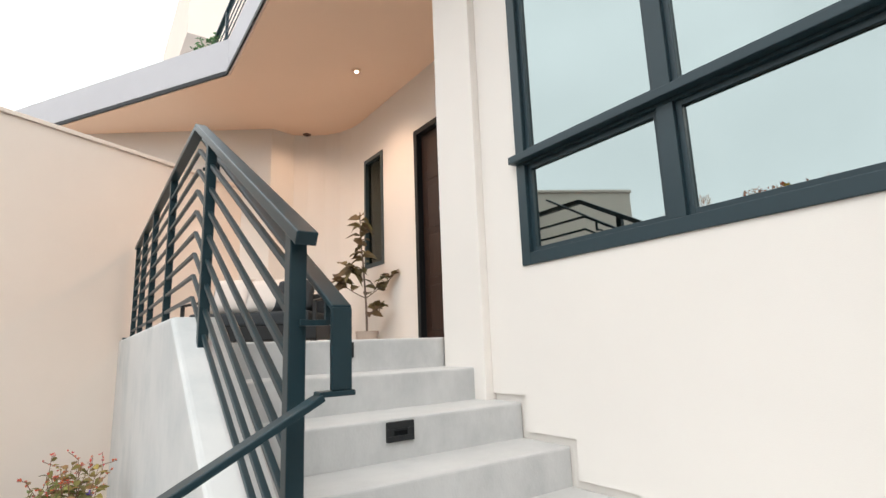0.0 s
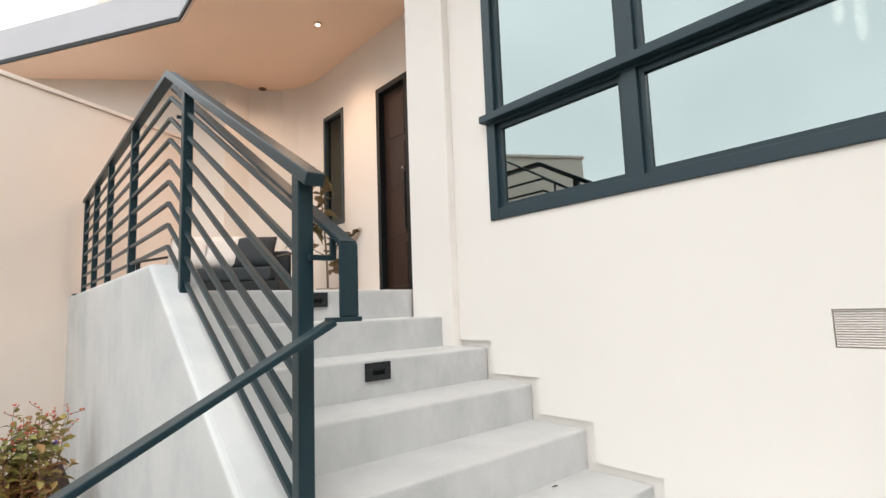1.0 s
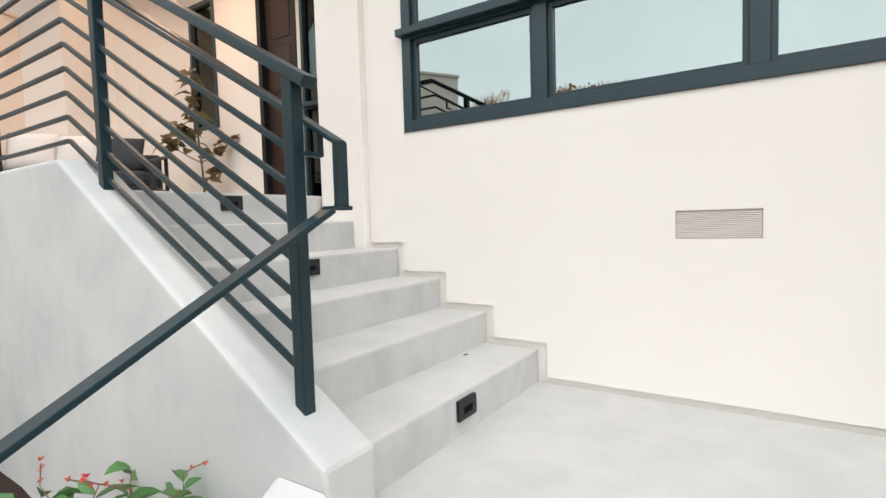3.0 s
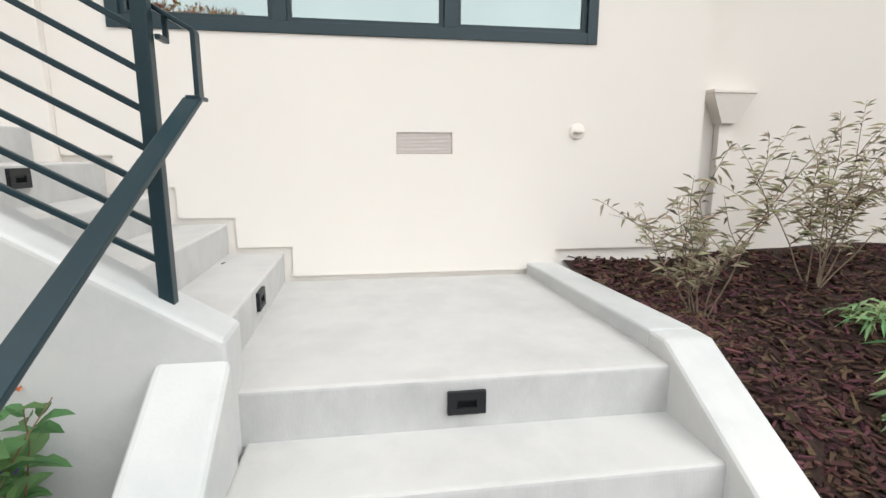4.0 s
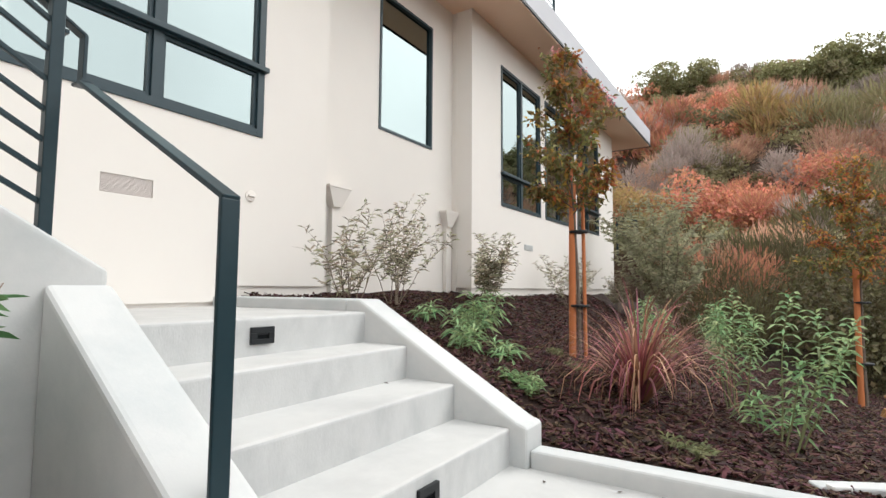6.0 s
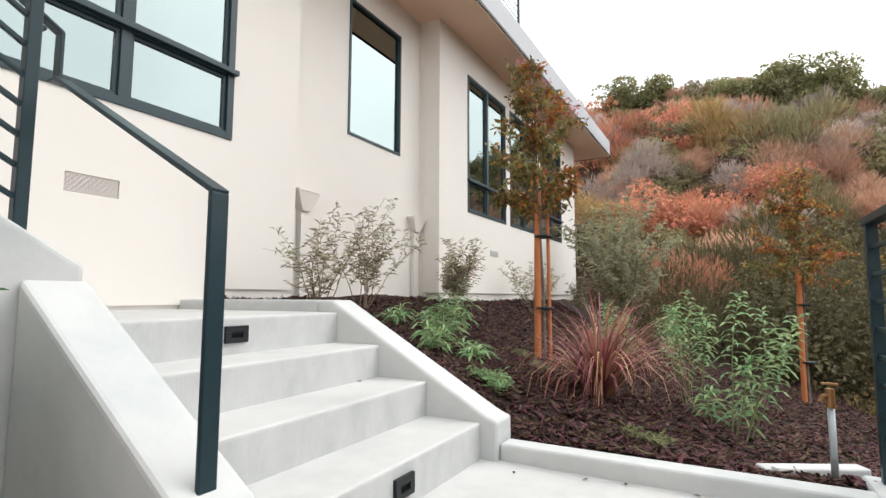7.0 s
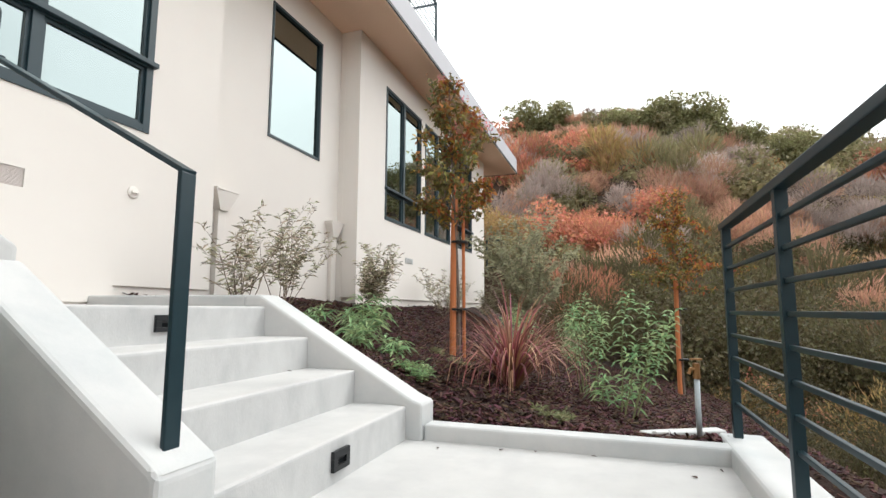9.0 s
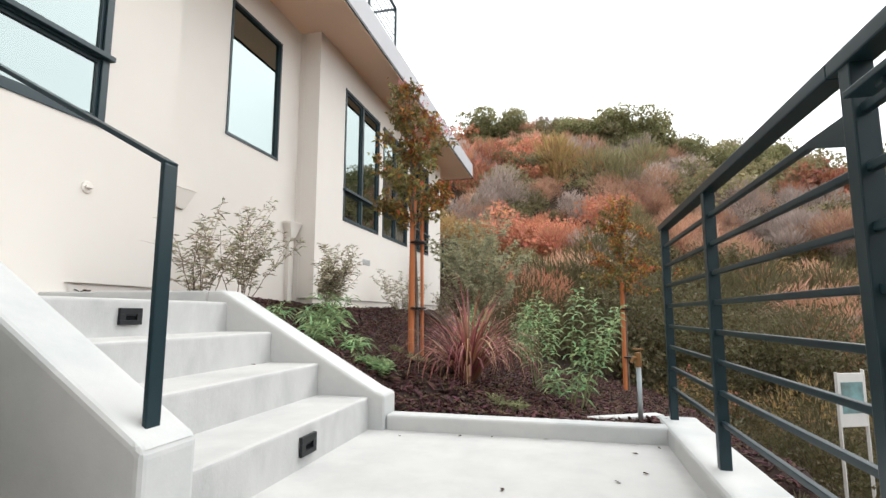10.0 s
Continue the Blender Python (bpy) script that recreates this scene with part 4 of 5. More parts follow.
def young_tree(at, height, crown_r, clear, rust, seed, label, blossoms):
    """A staked nursery tree: thin trunk, limbs, small leaves in loose clumps, timber stake and tie."""
    rng = np.random.default_rng(seed)
    e = thing("young_tree", label, "tree", "staked young trees", at=pose(*at))
    trunk = stem_path(rng, (0, 0, -0.05), (0.0, 0.0, 1), height * 0.92, 8, 0.025)
    part("trunk", tube(trunk, [0.016 * (1 - 0.75 * i / 8) + 0.003 for i in range(9)], 8), BARK, e)
    P, A, L, W, Q = ([], []), ([], []), ([], []), ([], []), []
    count = 34
    for b in range(count):
        bm = bmesh.new()
        t = clear + (1 - clear) * (b / count) ** 1.25
        f = t * 8
        i = min(int(f), 7)
        q = trunk[i].lerp(trunk[i + 1], f - i)
        a = b * 2.4 + rng.normal(0, 0.35)
        rel = (t - clear) / (1 - clear)
        ln = crown_r * (1.0 - 0.72 * rel ** 1.5) * (0.55 + 0.6 * rng.random())
        limb = stem_path(rng, q, (math.cos(a), math.sin(a), 0.75 + 1.1 * rel), ln, 5, 0.28, 0.07 - 0.10 * (rel < 0.2))
        add_tube(bm, limb, [0.006 * (1 - 0.8 * j / 5) + 0.001 for j in range(6)], 4)
        lines = [limb]
        for _ in range(3 if rel < 0.7 else 1):
            j = rng.integers(1, 5)
            aa = a + rng.normal(0, 1.0)
            tw = stem_path(rng, limb[j], (math.cos(aa), math.sin(aa), rng.normal(0.5, 0.5)), ln * (0.25 + 0.25 * rng.random()), 5, 0.3)
            add_tube(bm, tw, 0.0018, 4)
            lines.append(tw)
        rusty = rng.random() < rust + 0.25 * rel
        for pts in lines:
            for _ in range(int(46 * (1.0 - 0.55 * rel))):
                tt = (0.12 + 0.88 * rng.random() ** 0.8) * 5
                j = min(int(tt), 4)
                c = pts[j].lerp(pts[j + 1], tt - j) + Vector(rng.normal(0, 0.022, 3))
                g = int(rusty if rng.random() < 0.8 else not rusty)
                s = 0.55 + 0.75 * rng.random()
                P[g].append(c)
                A[g].append(rng.normal(0, 1, 3) + np.array((0, 0, 0.1)))
                L[g].append(0.062 * s)
                W[g].append(0.033 * s)
        if rng.random() < 0.3 * blossoms:
            Q.append(limb[-1])
        part("limb", bm, BARK, e)
    for g, lab in ((0, "olive green leaves"), (1, "rusty autumn leaves")):
        leaf_object("foliage", P[g], A[g], L[g], W[g], (LEAF_MYRTLE, LEAF_RUST)[g], e, rng, lab)
    if Q:
        PP = [q + Vector(rng.normal(0, 0.03, 3)) for q in Q for _ in range(22)]
        leaf_object("blossom", PP, rng.normal(0, 1, (len(PP), 3)), np.full(len(PP), 0.022), np.full(len(PP), 0.018), PETAL_PINK, e, rng, "faded pink blossom sprays")
    hs = height * clear + 0.15
    stake = part("stake", tube([(0.06, 0.035, -0.05), (0.055, 0.03, hs * 0.5), (0.045, 0.025, hs)], 0.033, 10), STAKE, e, "orange-brown timber stake")
    if blossoms:
        part("stake", tube([(-0.04, -0.05, -0.05), (-0.035, -0.045, hs * 0.5), (-0.03, -0.035, hs)], 0.017, 10), STAKE, e, "thin orange-brown timber stake")
    for zz in (hs * 0.30, hs * 0.72):
        part("tie", lathe([(0.088, -0.012), (0.093, 0.0), (0.088, 0.012)], 14, pose(0.0, 0.0, zz)), BLACK, stake, "black rubber tree tie")
    return e


young_tree((-0.1, -2.98, z_at(-0.1, -2.98)), 3.25, 0.80, 0.47, 0.16, 81, "slender staked young tree with bronze green leaves and pink blossom", 1)
young_tree((-2.55, -6.2, z_at(-2.55, -6.2)), 3.2, 0.95, 0.50, 0.42, 82, "slender staked young tree with rusty autumn leaves", 0)

# hose riser
pipe = thing("garden_pipe", "short galvanised standpipe with a brass tap by the kerb", "standpipe", at=pose(-2.04, -0.86, -0.72))
part("pipe", tube([(0, 0, 0), (0, 0, 0.36)], 0.014, 12), GALV, pipe, smooth=True)
tap = part("tap_body", tube([(0, 0, 0.35), (0, 0, 0.43)], [0.02, 0.017], 10), BRASS, pipe)
part("spout", tube([(0, 0, 0.40), (0.03, 0.02, 0.40), (0.04, 0.025, 0.375)], 0.010, 8), BRASS, tap)
part("tap_handle", box(-0.03, 0.03, -0.007, 0.007, 0.445, 0.455, 0.002), BRASS, tap)


# ---- hillside brush ----
BRUSH = [leaf_mat("brush_olive", (0.25, 0.225, 0.105), (0.34, 0.29, 0.165), 0.22), leaf_mat("brush_brown", (0.46, 0.245, 0.155), (0.53, 0.34, 0.245), 0.22),
         leaf_mat("brush_grey", (0.39, 0.305, 0.265), (0.51, 0.415, 0.37), 0.2), leaf_mat("brush_red", (0.57, 0.21, 0.12), (0.49, 0.26, 0.17), 0.25),
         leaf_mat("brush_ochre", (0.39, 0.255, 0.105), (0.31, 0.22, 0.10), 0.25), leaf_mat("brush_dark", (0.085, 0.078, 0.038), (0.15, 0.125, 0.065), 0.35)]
B_LAB = ["olive green brush on the hillside", "dry brown brush on the hillside", "bare grey twiggy brush on the hillside", "rust red autumn brush on the hillside",
         "ochre yellow brush on the hillside", "dark green brush in the hollow"]


def brush(name, seed, count, region, size, leaves, leaf, weights, ok=None):
    """Uncountable brush: mounds of small leaves or bare twigs, joined by colour."""
    rng = np.random.default_rng(seed)
    groups = [([], [], []) for _ in BRUSH]
    n_tot = [0] * len(BRUSH)
    x0, x1, y0, y1 = region
    for _ in range(count):
        x, y = x0 + (x1 - x0) * rng.random(), y0 + (y1 - y0) * rng.random()
        if ok and not ok(x, y):
            continue
        zz = hill_z(x, y)
        s = size * (0.5 + 0.9 * rng.random() ** 1.5) * (0.6 if y < -46 else 1.0)
        score = [w + 0.8 * noise.noise((x * 0.2 + 17 * j, y * 0.2, zz * 0.2)) + rng.normal(0, 0.12) for j, w in enumerate(weights(x, y, zz))]
        g = int(np.argmax(score))
        twiggy = rng.random() < (0.12, 0.8, 1.0, 0.5, 0.15, 0.3)[g]
        k = int(leaves * (1.5 if twiggy else 1.0) * (0.4 + 0.6 * (s / size) ** 1.5))
        nl = 7
        lobes = rng.normal(0, 1, (nl, 3)) * (0.30 * s, 0.30 * s, 0.16 * s) + (0, 0, 0.40 * s)
        which = rng.integers(0, nl, k)
        u = rng.normal(0, 1, (k, 3))
        u /= np.linalg.norm(u, axis=1, keepdims=True)
        u[:, 2] = np.where(u[:, 2] < -0.25, -u[:, 2], u[:, 2])
        pos = lobes[which] + u * (0.27 * s) * (0.5 + 0.7 * rng.random((k, 1)))
        pos[:, 2] = np.abs(pos[:, 2]) + 0.02
        ln = leaf * (0.6 + 0.9 * rng.random(k)) * (0.7 + 0.3 * s / size)
        wd = ln * 0.6
        ax = np.cross(u, rng.normal(0, 1, (k, 3))) + u * 0.5 + (0, 0, 0.2)
        if twiggy:
            ax = u * 0.7 + rng.normal(0, 0.32, (k, 3)) + (0, 0, 0.9)
            ln = ln * 2.3
            wd = ln * 0.10
        v, f = leaf_arrays(pos + (x, y, zz), ax, ln, wd, rng, 0.2, 0.1, out=u * 1.4)
        groups[g][0].append(v)
        groups[g][1].append(f + n_tot[g])
        groups[g][2].append(np.full(len(v), rng.uniform(-0.32, 0.25)))
        n_tot[g] += len(v)
    for (V, F, T), m, lab in zip(groups, BRUSH, B_LAB):
        if V:
            ob = raw(name, np.concatenate(V).tolist(), np.concatenate(F).tolist(), m)
            ob.data.attributes.new("tone", "FLOAT", "POINT").data.foreach_set("value", np.concatenate(T).astype(np.float32))
            tagged(ob, lab, "brush", kind="stuff")


def hill_mix(x, y, z):
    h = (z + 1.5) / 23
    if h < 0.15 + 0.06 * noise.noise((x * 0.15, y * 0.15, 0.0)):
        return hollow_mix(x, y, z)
    return (0.30 + max(0, -x - 4) / 60, 0.46, 0.54 - abs(h - 0.7) * 0.5, 0.58 - abs(h - 0.35) * 0.7 + (x + 8) / 60, 0.30 - abs(h - 0.3) * 0.5, 0.0)


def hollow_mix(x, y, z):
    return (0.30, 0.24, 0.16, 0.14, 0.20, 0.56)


brush("hill_brush", 5, 400, (-46, 26, -80, -36), 3.8, 900, 0.30, hill_mix)
brush("hill_brush", 25, 190, (-26, 10, -36, -16), 3.0, 1700, 0.165, hill_mix, lambda x, y: x < 1 or y < -20)
brush("hill_brush", 15, 600, (-46, 26, -80, -17), 1.6, 300, 0.18, hill_mix, lambda x, y: x < 1 or y < -20)
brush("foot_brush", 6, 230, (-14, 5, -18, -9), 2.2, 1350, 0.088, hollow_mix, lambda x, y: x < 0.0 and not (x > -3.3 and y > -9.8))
brush("valley_brush", 7, 420, (-62, -14, -14, 44), 2.3, 150, 0.26, lambda x, y, z: (0.12, 0.36, 0, 0.55, 0.2, 0.30))
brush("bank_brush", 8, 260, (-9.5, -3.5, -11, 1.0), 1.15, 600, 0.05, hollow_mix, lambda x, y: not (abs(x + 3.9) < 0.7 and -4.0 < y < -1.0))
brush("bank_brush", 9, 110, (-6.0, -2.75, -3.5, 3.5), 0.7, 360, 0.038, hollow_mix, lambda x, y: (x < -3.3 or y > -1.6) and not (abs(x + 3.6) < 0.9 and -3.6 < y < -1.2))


def oak(at, height, seed, label, material, leaf=0.036, per=220):
    """A broad evergreen tree: trunk, limbs and clumps of small leaves with gaps."""
    rng = np.random.default_rng(seed)
    e = thing("oak_tree", label, "tree", "trees on the ridge", at=pose(*at))
    bm = bmesh.new()
    trunk = stem_path(rng, (0, 0, -0.3), (0, 0, 1), height * 0.30, 5, 0.15)
    add_tube(bm, trunk, [0.05 * height * (1 - 0.5 * i / 5) for i in range(6)], 8)
    P, A, L = [], [], []
    for b in range(13):
        a = b * 2.4 + rng.normal(0, 0.3)
        limb = stem_path(rng, trunk[1 + b % 5], (math.cos(a), math.sin(a), 0.15 + 0.55 * rng.random()), height * (0.38 + 0.25 * rng.random()), 6, 0.35, 0.03)
        add_tube(bm, limb, [0.02 * height * (1 - 0.8 * i / 6) + 0.01 for i in range(7)], 5)
        for i in range(2, 7):
            for _ in range(2):
                c = np.array(limb[i]) + rng.normal(0, 0.06 * height, 3)
                r = height * (0.11 + 0.06 * rng.random())
                k = per
                u = rng.normal(0, 1, (k, 3))
                u /= np.linalg.norm(u, axis=1, keepdims=True)
                P.append(c + u * r * (0.7 + 0.4 * rng.random((k, 1))) * (1, 1, 0.75))
                A.append(u + rng.normal(0, 0.7, (k, 3)))
                L.append(leaf * height * (0.6 + 0.8 * rng.random(k)))
    part("trunk", bm, BARK, e)
    P, A, L = np.concatenate(P) * (1.05, 1.05, 0.92), np.concatenate(A), np.concatenate(L)
    leaf_object("crown", P, A, L, L * 0.6, material, e, rng)
    return e


LEAF_PALE = leaf_mat("leaf_pale_olive", (0.34, 0.34, 0.21), (0.44, 0.42, 0.29), 0.3, 0.45)
LEAF_OAK = leaf_mat("leaf_oak", (0.23, 0.225, 0.105), (0.30, 0.28, 0.145), 0.3)

for x, y, h, sd, lab in [(6.5, -56.0, 8.5, 91, "rounded dark green tree on the ridge"), (-4.6, -54.0, 9.5, 92, "broad dark green oak on the ridge"), (-9.0, -53.5, 9.0, 93, "broad dark green oak on the ridge"),
                         (-12.8, -54.5, 6.5, 94, "rounded dark green tree on the ridge"), (-19.0, -52.0, 6.0, 95, "thin crowned tree on the ridge"), (-27.0, -50.0, 6.5, 96, "dark green tree on the lower ridge"),
                         (-33.0, -47.0, 6.0, 97, "dark green tree on the lower ridge"), (-30.0, 8.0, 7.0, 98, "dark tree on the slope across the valley"), (-26.0, 16.0, 6.5, 99, "dark tree on the slope across the valley"),
                         (-34.0, 1.0, 6.0, 100, "dark tree on the slope across the valley")]:
    oak((x, y, hill_z(x, y) - 0.9), h * (0.88 if y < -53 else 1.1), sd, lab, LEAF_OAK)
for x, y, h, sd, m, lab in [(-12.0, 10.2, 12.5, 151, LEAF_RUST, "rusty autumn-leaved tree beyond the boundary wall"), (-18.0, 7.5, 12.0, 152, LEAF_OAK, "dark olive tree beyond the boundary wall"),
                            (-24.0, 3.5, 10.5, 153, LEAF_RUST, "rusty autumn-leaved tree on the slope across the valley")]:
    oak((x, y, hill_z(x, y) - 0.3), h, sd, lab, m, 0.015, 480)
shrub("olive_shrub", (0.15, -9.2, z_at(0.15, -9.0)), "large pale olive shrub by the corner of the house", "shrub", 14, 3.3, 0.42, 0, 0.13, 0.045, 110, LEAF_PALE, 111, start=0.3, branch=6, r0=0.012)

# ---- terrace things ----
sofa = thing("outdoor_sofa", "dark outdoor lounge sofa with pale and dark pillows on the terrace", "sofa", at=pose(1.55, 5.38, TERR_Z, 0, 0, -38))
part("base", box(-0.68, 0.68, -0.36, 0.36, 0.06, 0.20, 0.015), BLACK, sofa)
for x in (-0.64, 0.64):
    for y in (-0.30, 0.30):
        part("leg", box(x - 0.03, x + 0.03, y - 0.03, y + 0.03, 0.0, 0.07), BLACK, sofa)
part("seat_cushion", box(-0.60, 0.60, -0.36, 0.28, 0.20, 0.34, 0.035), SOFA_DARK, sofa, smooth=True)
part("backrest", box(-0.62, 0.62, 0.26, 0.38, 0.2, 0.56, 0.03), SOFA_DARK, sofa, smooth=True)
for x in (-0.66, 0.66):
    bm = beam((x, -0.35, 0.19), (x, -0.35, 0.42), 0.035, 0.02)
    add_beam(bm, (x, -0.36, 0.42), (x, 0.37, 0.55), 0.045, 0.022)
    add_beam(bm, (x, 0.36, 0.19), (x, 0.36, 0.54), 0.035, 0.02)
    part("armrest", bm, BLACK, sofa)


def pillow(x, y, z, w, h, t, m, material, label):
    """A soft square pillow, plump in the middle and pinched at its corners."""
    bm = bmesh.new()
    n = 8
    for side in (1, -1):
        g = [[bm.verts.new(((i / n - 0.5) * w * (1 - 0.06 * (1 - abs(2 * j / n - 1))), side * t / 2 * (max(0.0, (1 - (2 * i / n - 1) ** 4) * (1 - (2 * j / n - 1) ** 4))) ** 0.5, (j / n - 0.5) * h)) for i in range(n + 1)] for j in range(n + 1)]
        for j in range(n):
            for i in range(n):
                bm.faces.new((g[j][i], g[j][i + 1], g[j + 1][i + 1], g[j + 1][i]))
    bmesh.ops.remove_doubles(bm, verts=bm.verts, dist=0.001)
    ob = link("pillow", bm, material, smooth=True)
    ob.matrix_basis = m @ pose(x, y, z, -22, 0, 0)
    return tagged(ob, label, "pillow", "sofa pillows")


sofa_m = pose(1.55, 5.38, TERR_Z, 0, 0, -38)
pillow(-0.40, 0.14, 0.55, 0.44, 0.42, 0.15, sofa_m, SOFA_LIGHT, "pale pink-white square pillow leaning on the sofa")
pillow(-0.02, 0.12, 0.54, 0.42, 0.40, 0.15, sofa_m, SOFA_LIGHT, "pale pink-white square pillow leaning on the sofa")
pillow(0.30, 0.10, 0.53, 0.44, 0.38, 0.15, sofa_m, SOFA_DARK, "dark slate square pillow leaning on the sofa")


def rubber_plant(at):
    rng = np.random.default_rng(131)
    e = thing("potted_plant", "tall potted plant with broad bronze-green leaves beside the door", "plant", at=pose(*at))
    part("pot", lathe([(0.11, 0.0), (0.12, 0.01), (0.13, 0.13), (0.135, 0.14), (0.12, 0.14), (0.115, 0.12)], 24), POT, e, smooth=False)
    stem = stem_path(rng, (0, 0, 0.1), (0.0, 0.0, 1), 1.46, 7, 0.05)
    bm = tube(stem, [0.014 - 0.0012 * i for i in range(8)], 7)
    P, A, L, W = [], [], [], []
    lines = [stem]
    for a, i, ln in ((2.5, 2, 0.50), (5.6, 2, 0.42), (2.7, 3, 0.30), (5.4, 1, 0.22)):
        tw = stem_path(rng, stem[i], (math.cos(a), math.sin(a), 0.55), ln, 4, 0.2, 0.05)
        add_tube(bm, tw, [0.007 - 0.001 * j for j in range(5)], 5)
        lines.append(tw)
    for li, pts in enumerate(lines):
        for k in range(34 if li == 0 else 15):
            f = (0.22 + 0.78 * rng.random() ** 0.7) * (len(pts) - 1)
            i = min(int(f), len(pts) - 2)
            q = pts[i].lerp(pts[i + 1], f - i)
            a, el = rng.random() * 6.283, rng.normal(0.2, 0.4)
            P.append(q)
            A.append((math.cos(a) * math.cos(el), math.sin(a) * math.cos(el), math.sin(el)))
            s = 0.7 + 0.5 * rng.random()
            L.append(0.165 * s)
            W.append(0.10 * s)
    part("stem", bm, BARK, e)
    leaf_object("foliage", P, A, L, W, LEAF_DRY, e, rng, "broad bronze-green leaves", fold=0.12, droop=0.35, broad=True)
    return e


rubber_plant((2.66, 5.19, TERR_Z))


# ---- soffit lamps ----
def downlight(x, y, lit, label):
    e = thing("downlight", label, "ceiling light", "soffit downlights", at=pose(x, y, SOFFIT_Z))
    part("trim_ring", lathe([(0.055, -0.004), (0.055, -0.012), (0.023, -0.014), (0.023, -0.004)], 24), SOFFIT if lit else SOFFIT_DARK, e)
    part("lens", lathe([(0.021, -0.0145), (0.021, -0.006)], 20), GLOW if lit else BLACK, e)
    return e


SOFFIT_DARK = mat("bronze_trim", (0.16, 0.08, 0.05), rough=0.5, bump=0)
for x, y, lit in ((2.32, 4.72, True), (2.46, 6.66, False), (1.12, 7.95, False), (0.48, 8.46, True)):
    downlight(x, y, lit, "small lit recessed downlight in the tan soffit" if lit else "small bronze recessed downlight in the tan soffit")
# Second entry is an added fill spot; the downlight near it is unlit.
for x, y, watts, aim in ((2.32, 4.72, 125.0, (1.75, 5.3, 0.0)), (2.26, 6.42, 34.0, (1.7, 5.6, 0.0)), (0.48, 8.46, 60.0, (0.48, 8.46, 0.0))):
    lamp = new("downlight_and_fill_lamp", bpy.data.lights.new("downlight_and_fill_lamp", "SPOT"))
    lamp.data.energy, lamp.data.color = watts, (1.0, 0.66, 0.44)
    lamp.data.spot_size, lamp.data.spot_blend, lamp.data.shadow_soft_size = radians(145), 1.0, 0.22
    lamp.matrix_world = look((x, y, SOFFIT_Z - 0.03), aim)

# pendant lamps inside the big window
for y, drop in ((0.40, 1.46), (0.50, 1.32)):
    e = thing("pendant_lamp", "slim glowing pendant lamp inside the room", "pendant lamp", "pendant lamps", at=pose(3.6, y, 3.85))
    part("cord", tube([(0, 0, 0), (0, 0, 0.32 - drop)], 0.004, 6), BLACK, e)
    part("shade", lathe([(0.012, -drop), (0.026, 0.03 - drop), (0.026, 0.28 - drop), (0.012, 0.33 - drop)], 16), GLOW, e)

# ---- roof terrace and upper storey ----
for name, y0r, y1r, n in (("roof_railing", -6.2, -1.0, 5), ("roof_railing", 2.0, 9.0, 7)):
    e = thing(name, "dark steel railing on the roof terrace above the eaves", "railing", "roof railings")
    x = 1.32
    top_rail(e, [(x, y0r, 5.62), (x, y1r, 5.62)], 0.05, 0.03)
    bar_row(e, [(x, y0r, 5.62), (x, y1r, 5.62)], 8, 0.12, 0.115, 0.014)
    for k in range(n):
        y = y0r + (y1r - y0r) * k / (n - 1)
        part("post", box(x - 0.02, x + 0.02, y - 0.02, y + 0.02, FASCIA_TOP - 0.02, 5.61, 0.003), METAL, e)
    part("side_rail", box(x, x + 2.2, y0r - 0.02, y0r + 0.02, 5.60, 5.63, 0.003), METAL, e)
structure(link("upper_storey", box(1.12, 4.5, 9.0, 13.0, FASCIA_TOP + 2.05, 8.2, 0.01), STUCCO_BEIGE), "cream overhang of the upper storey above the roof", "wall")
structure(link("upper_storey_wall", box(2.4, 4.4, 9.5, 13.0, FASCIA_TOP - 0.02, FASCIA_TOP + 2.045), STUCCO), "cream stucco wall of the upper storey", "wall")
shrub("roof_plant", (1.62, 7.6, FASCIA_TOP), "green potted foliage behind the roof railing", "plant", 9, 1.35, 0.5, 0, 0.09, 0.04, 60, LEAF_GREEN, 121, start=0.2, branch=4)


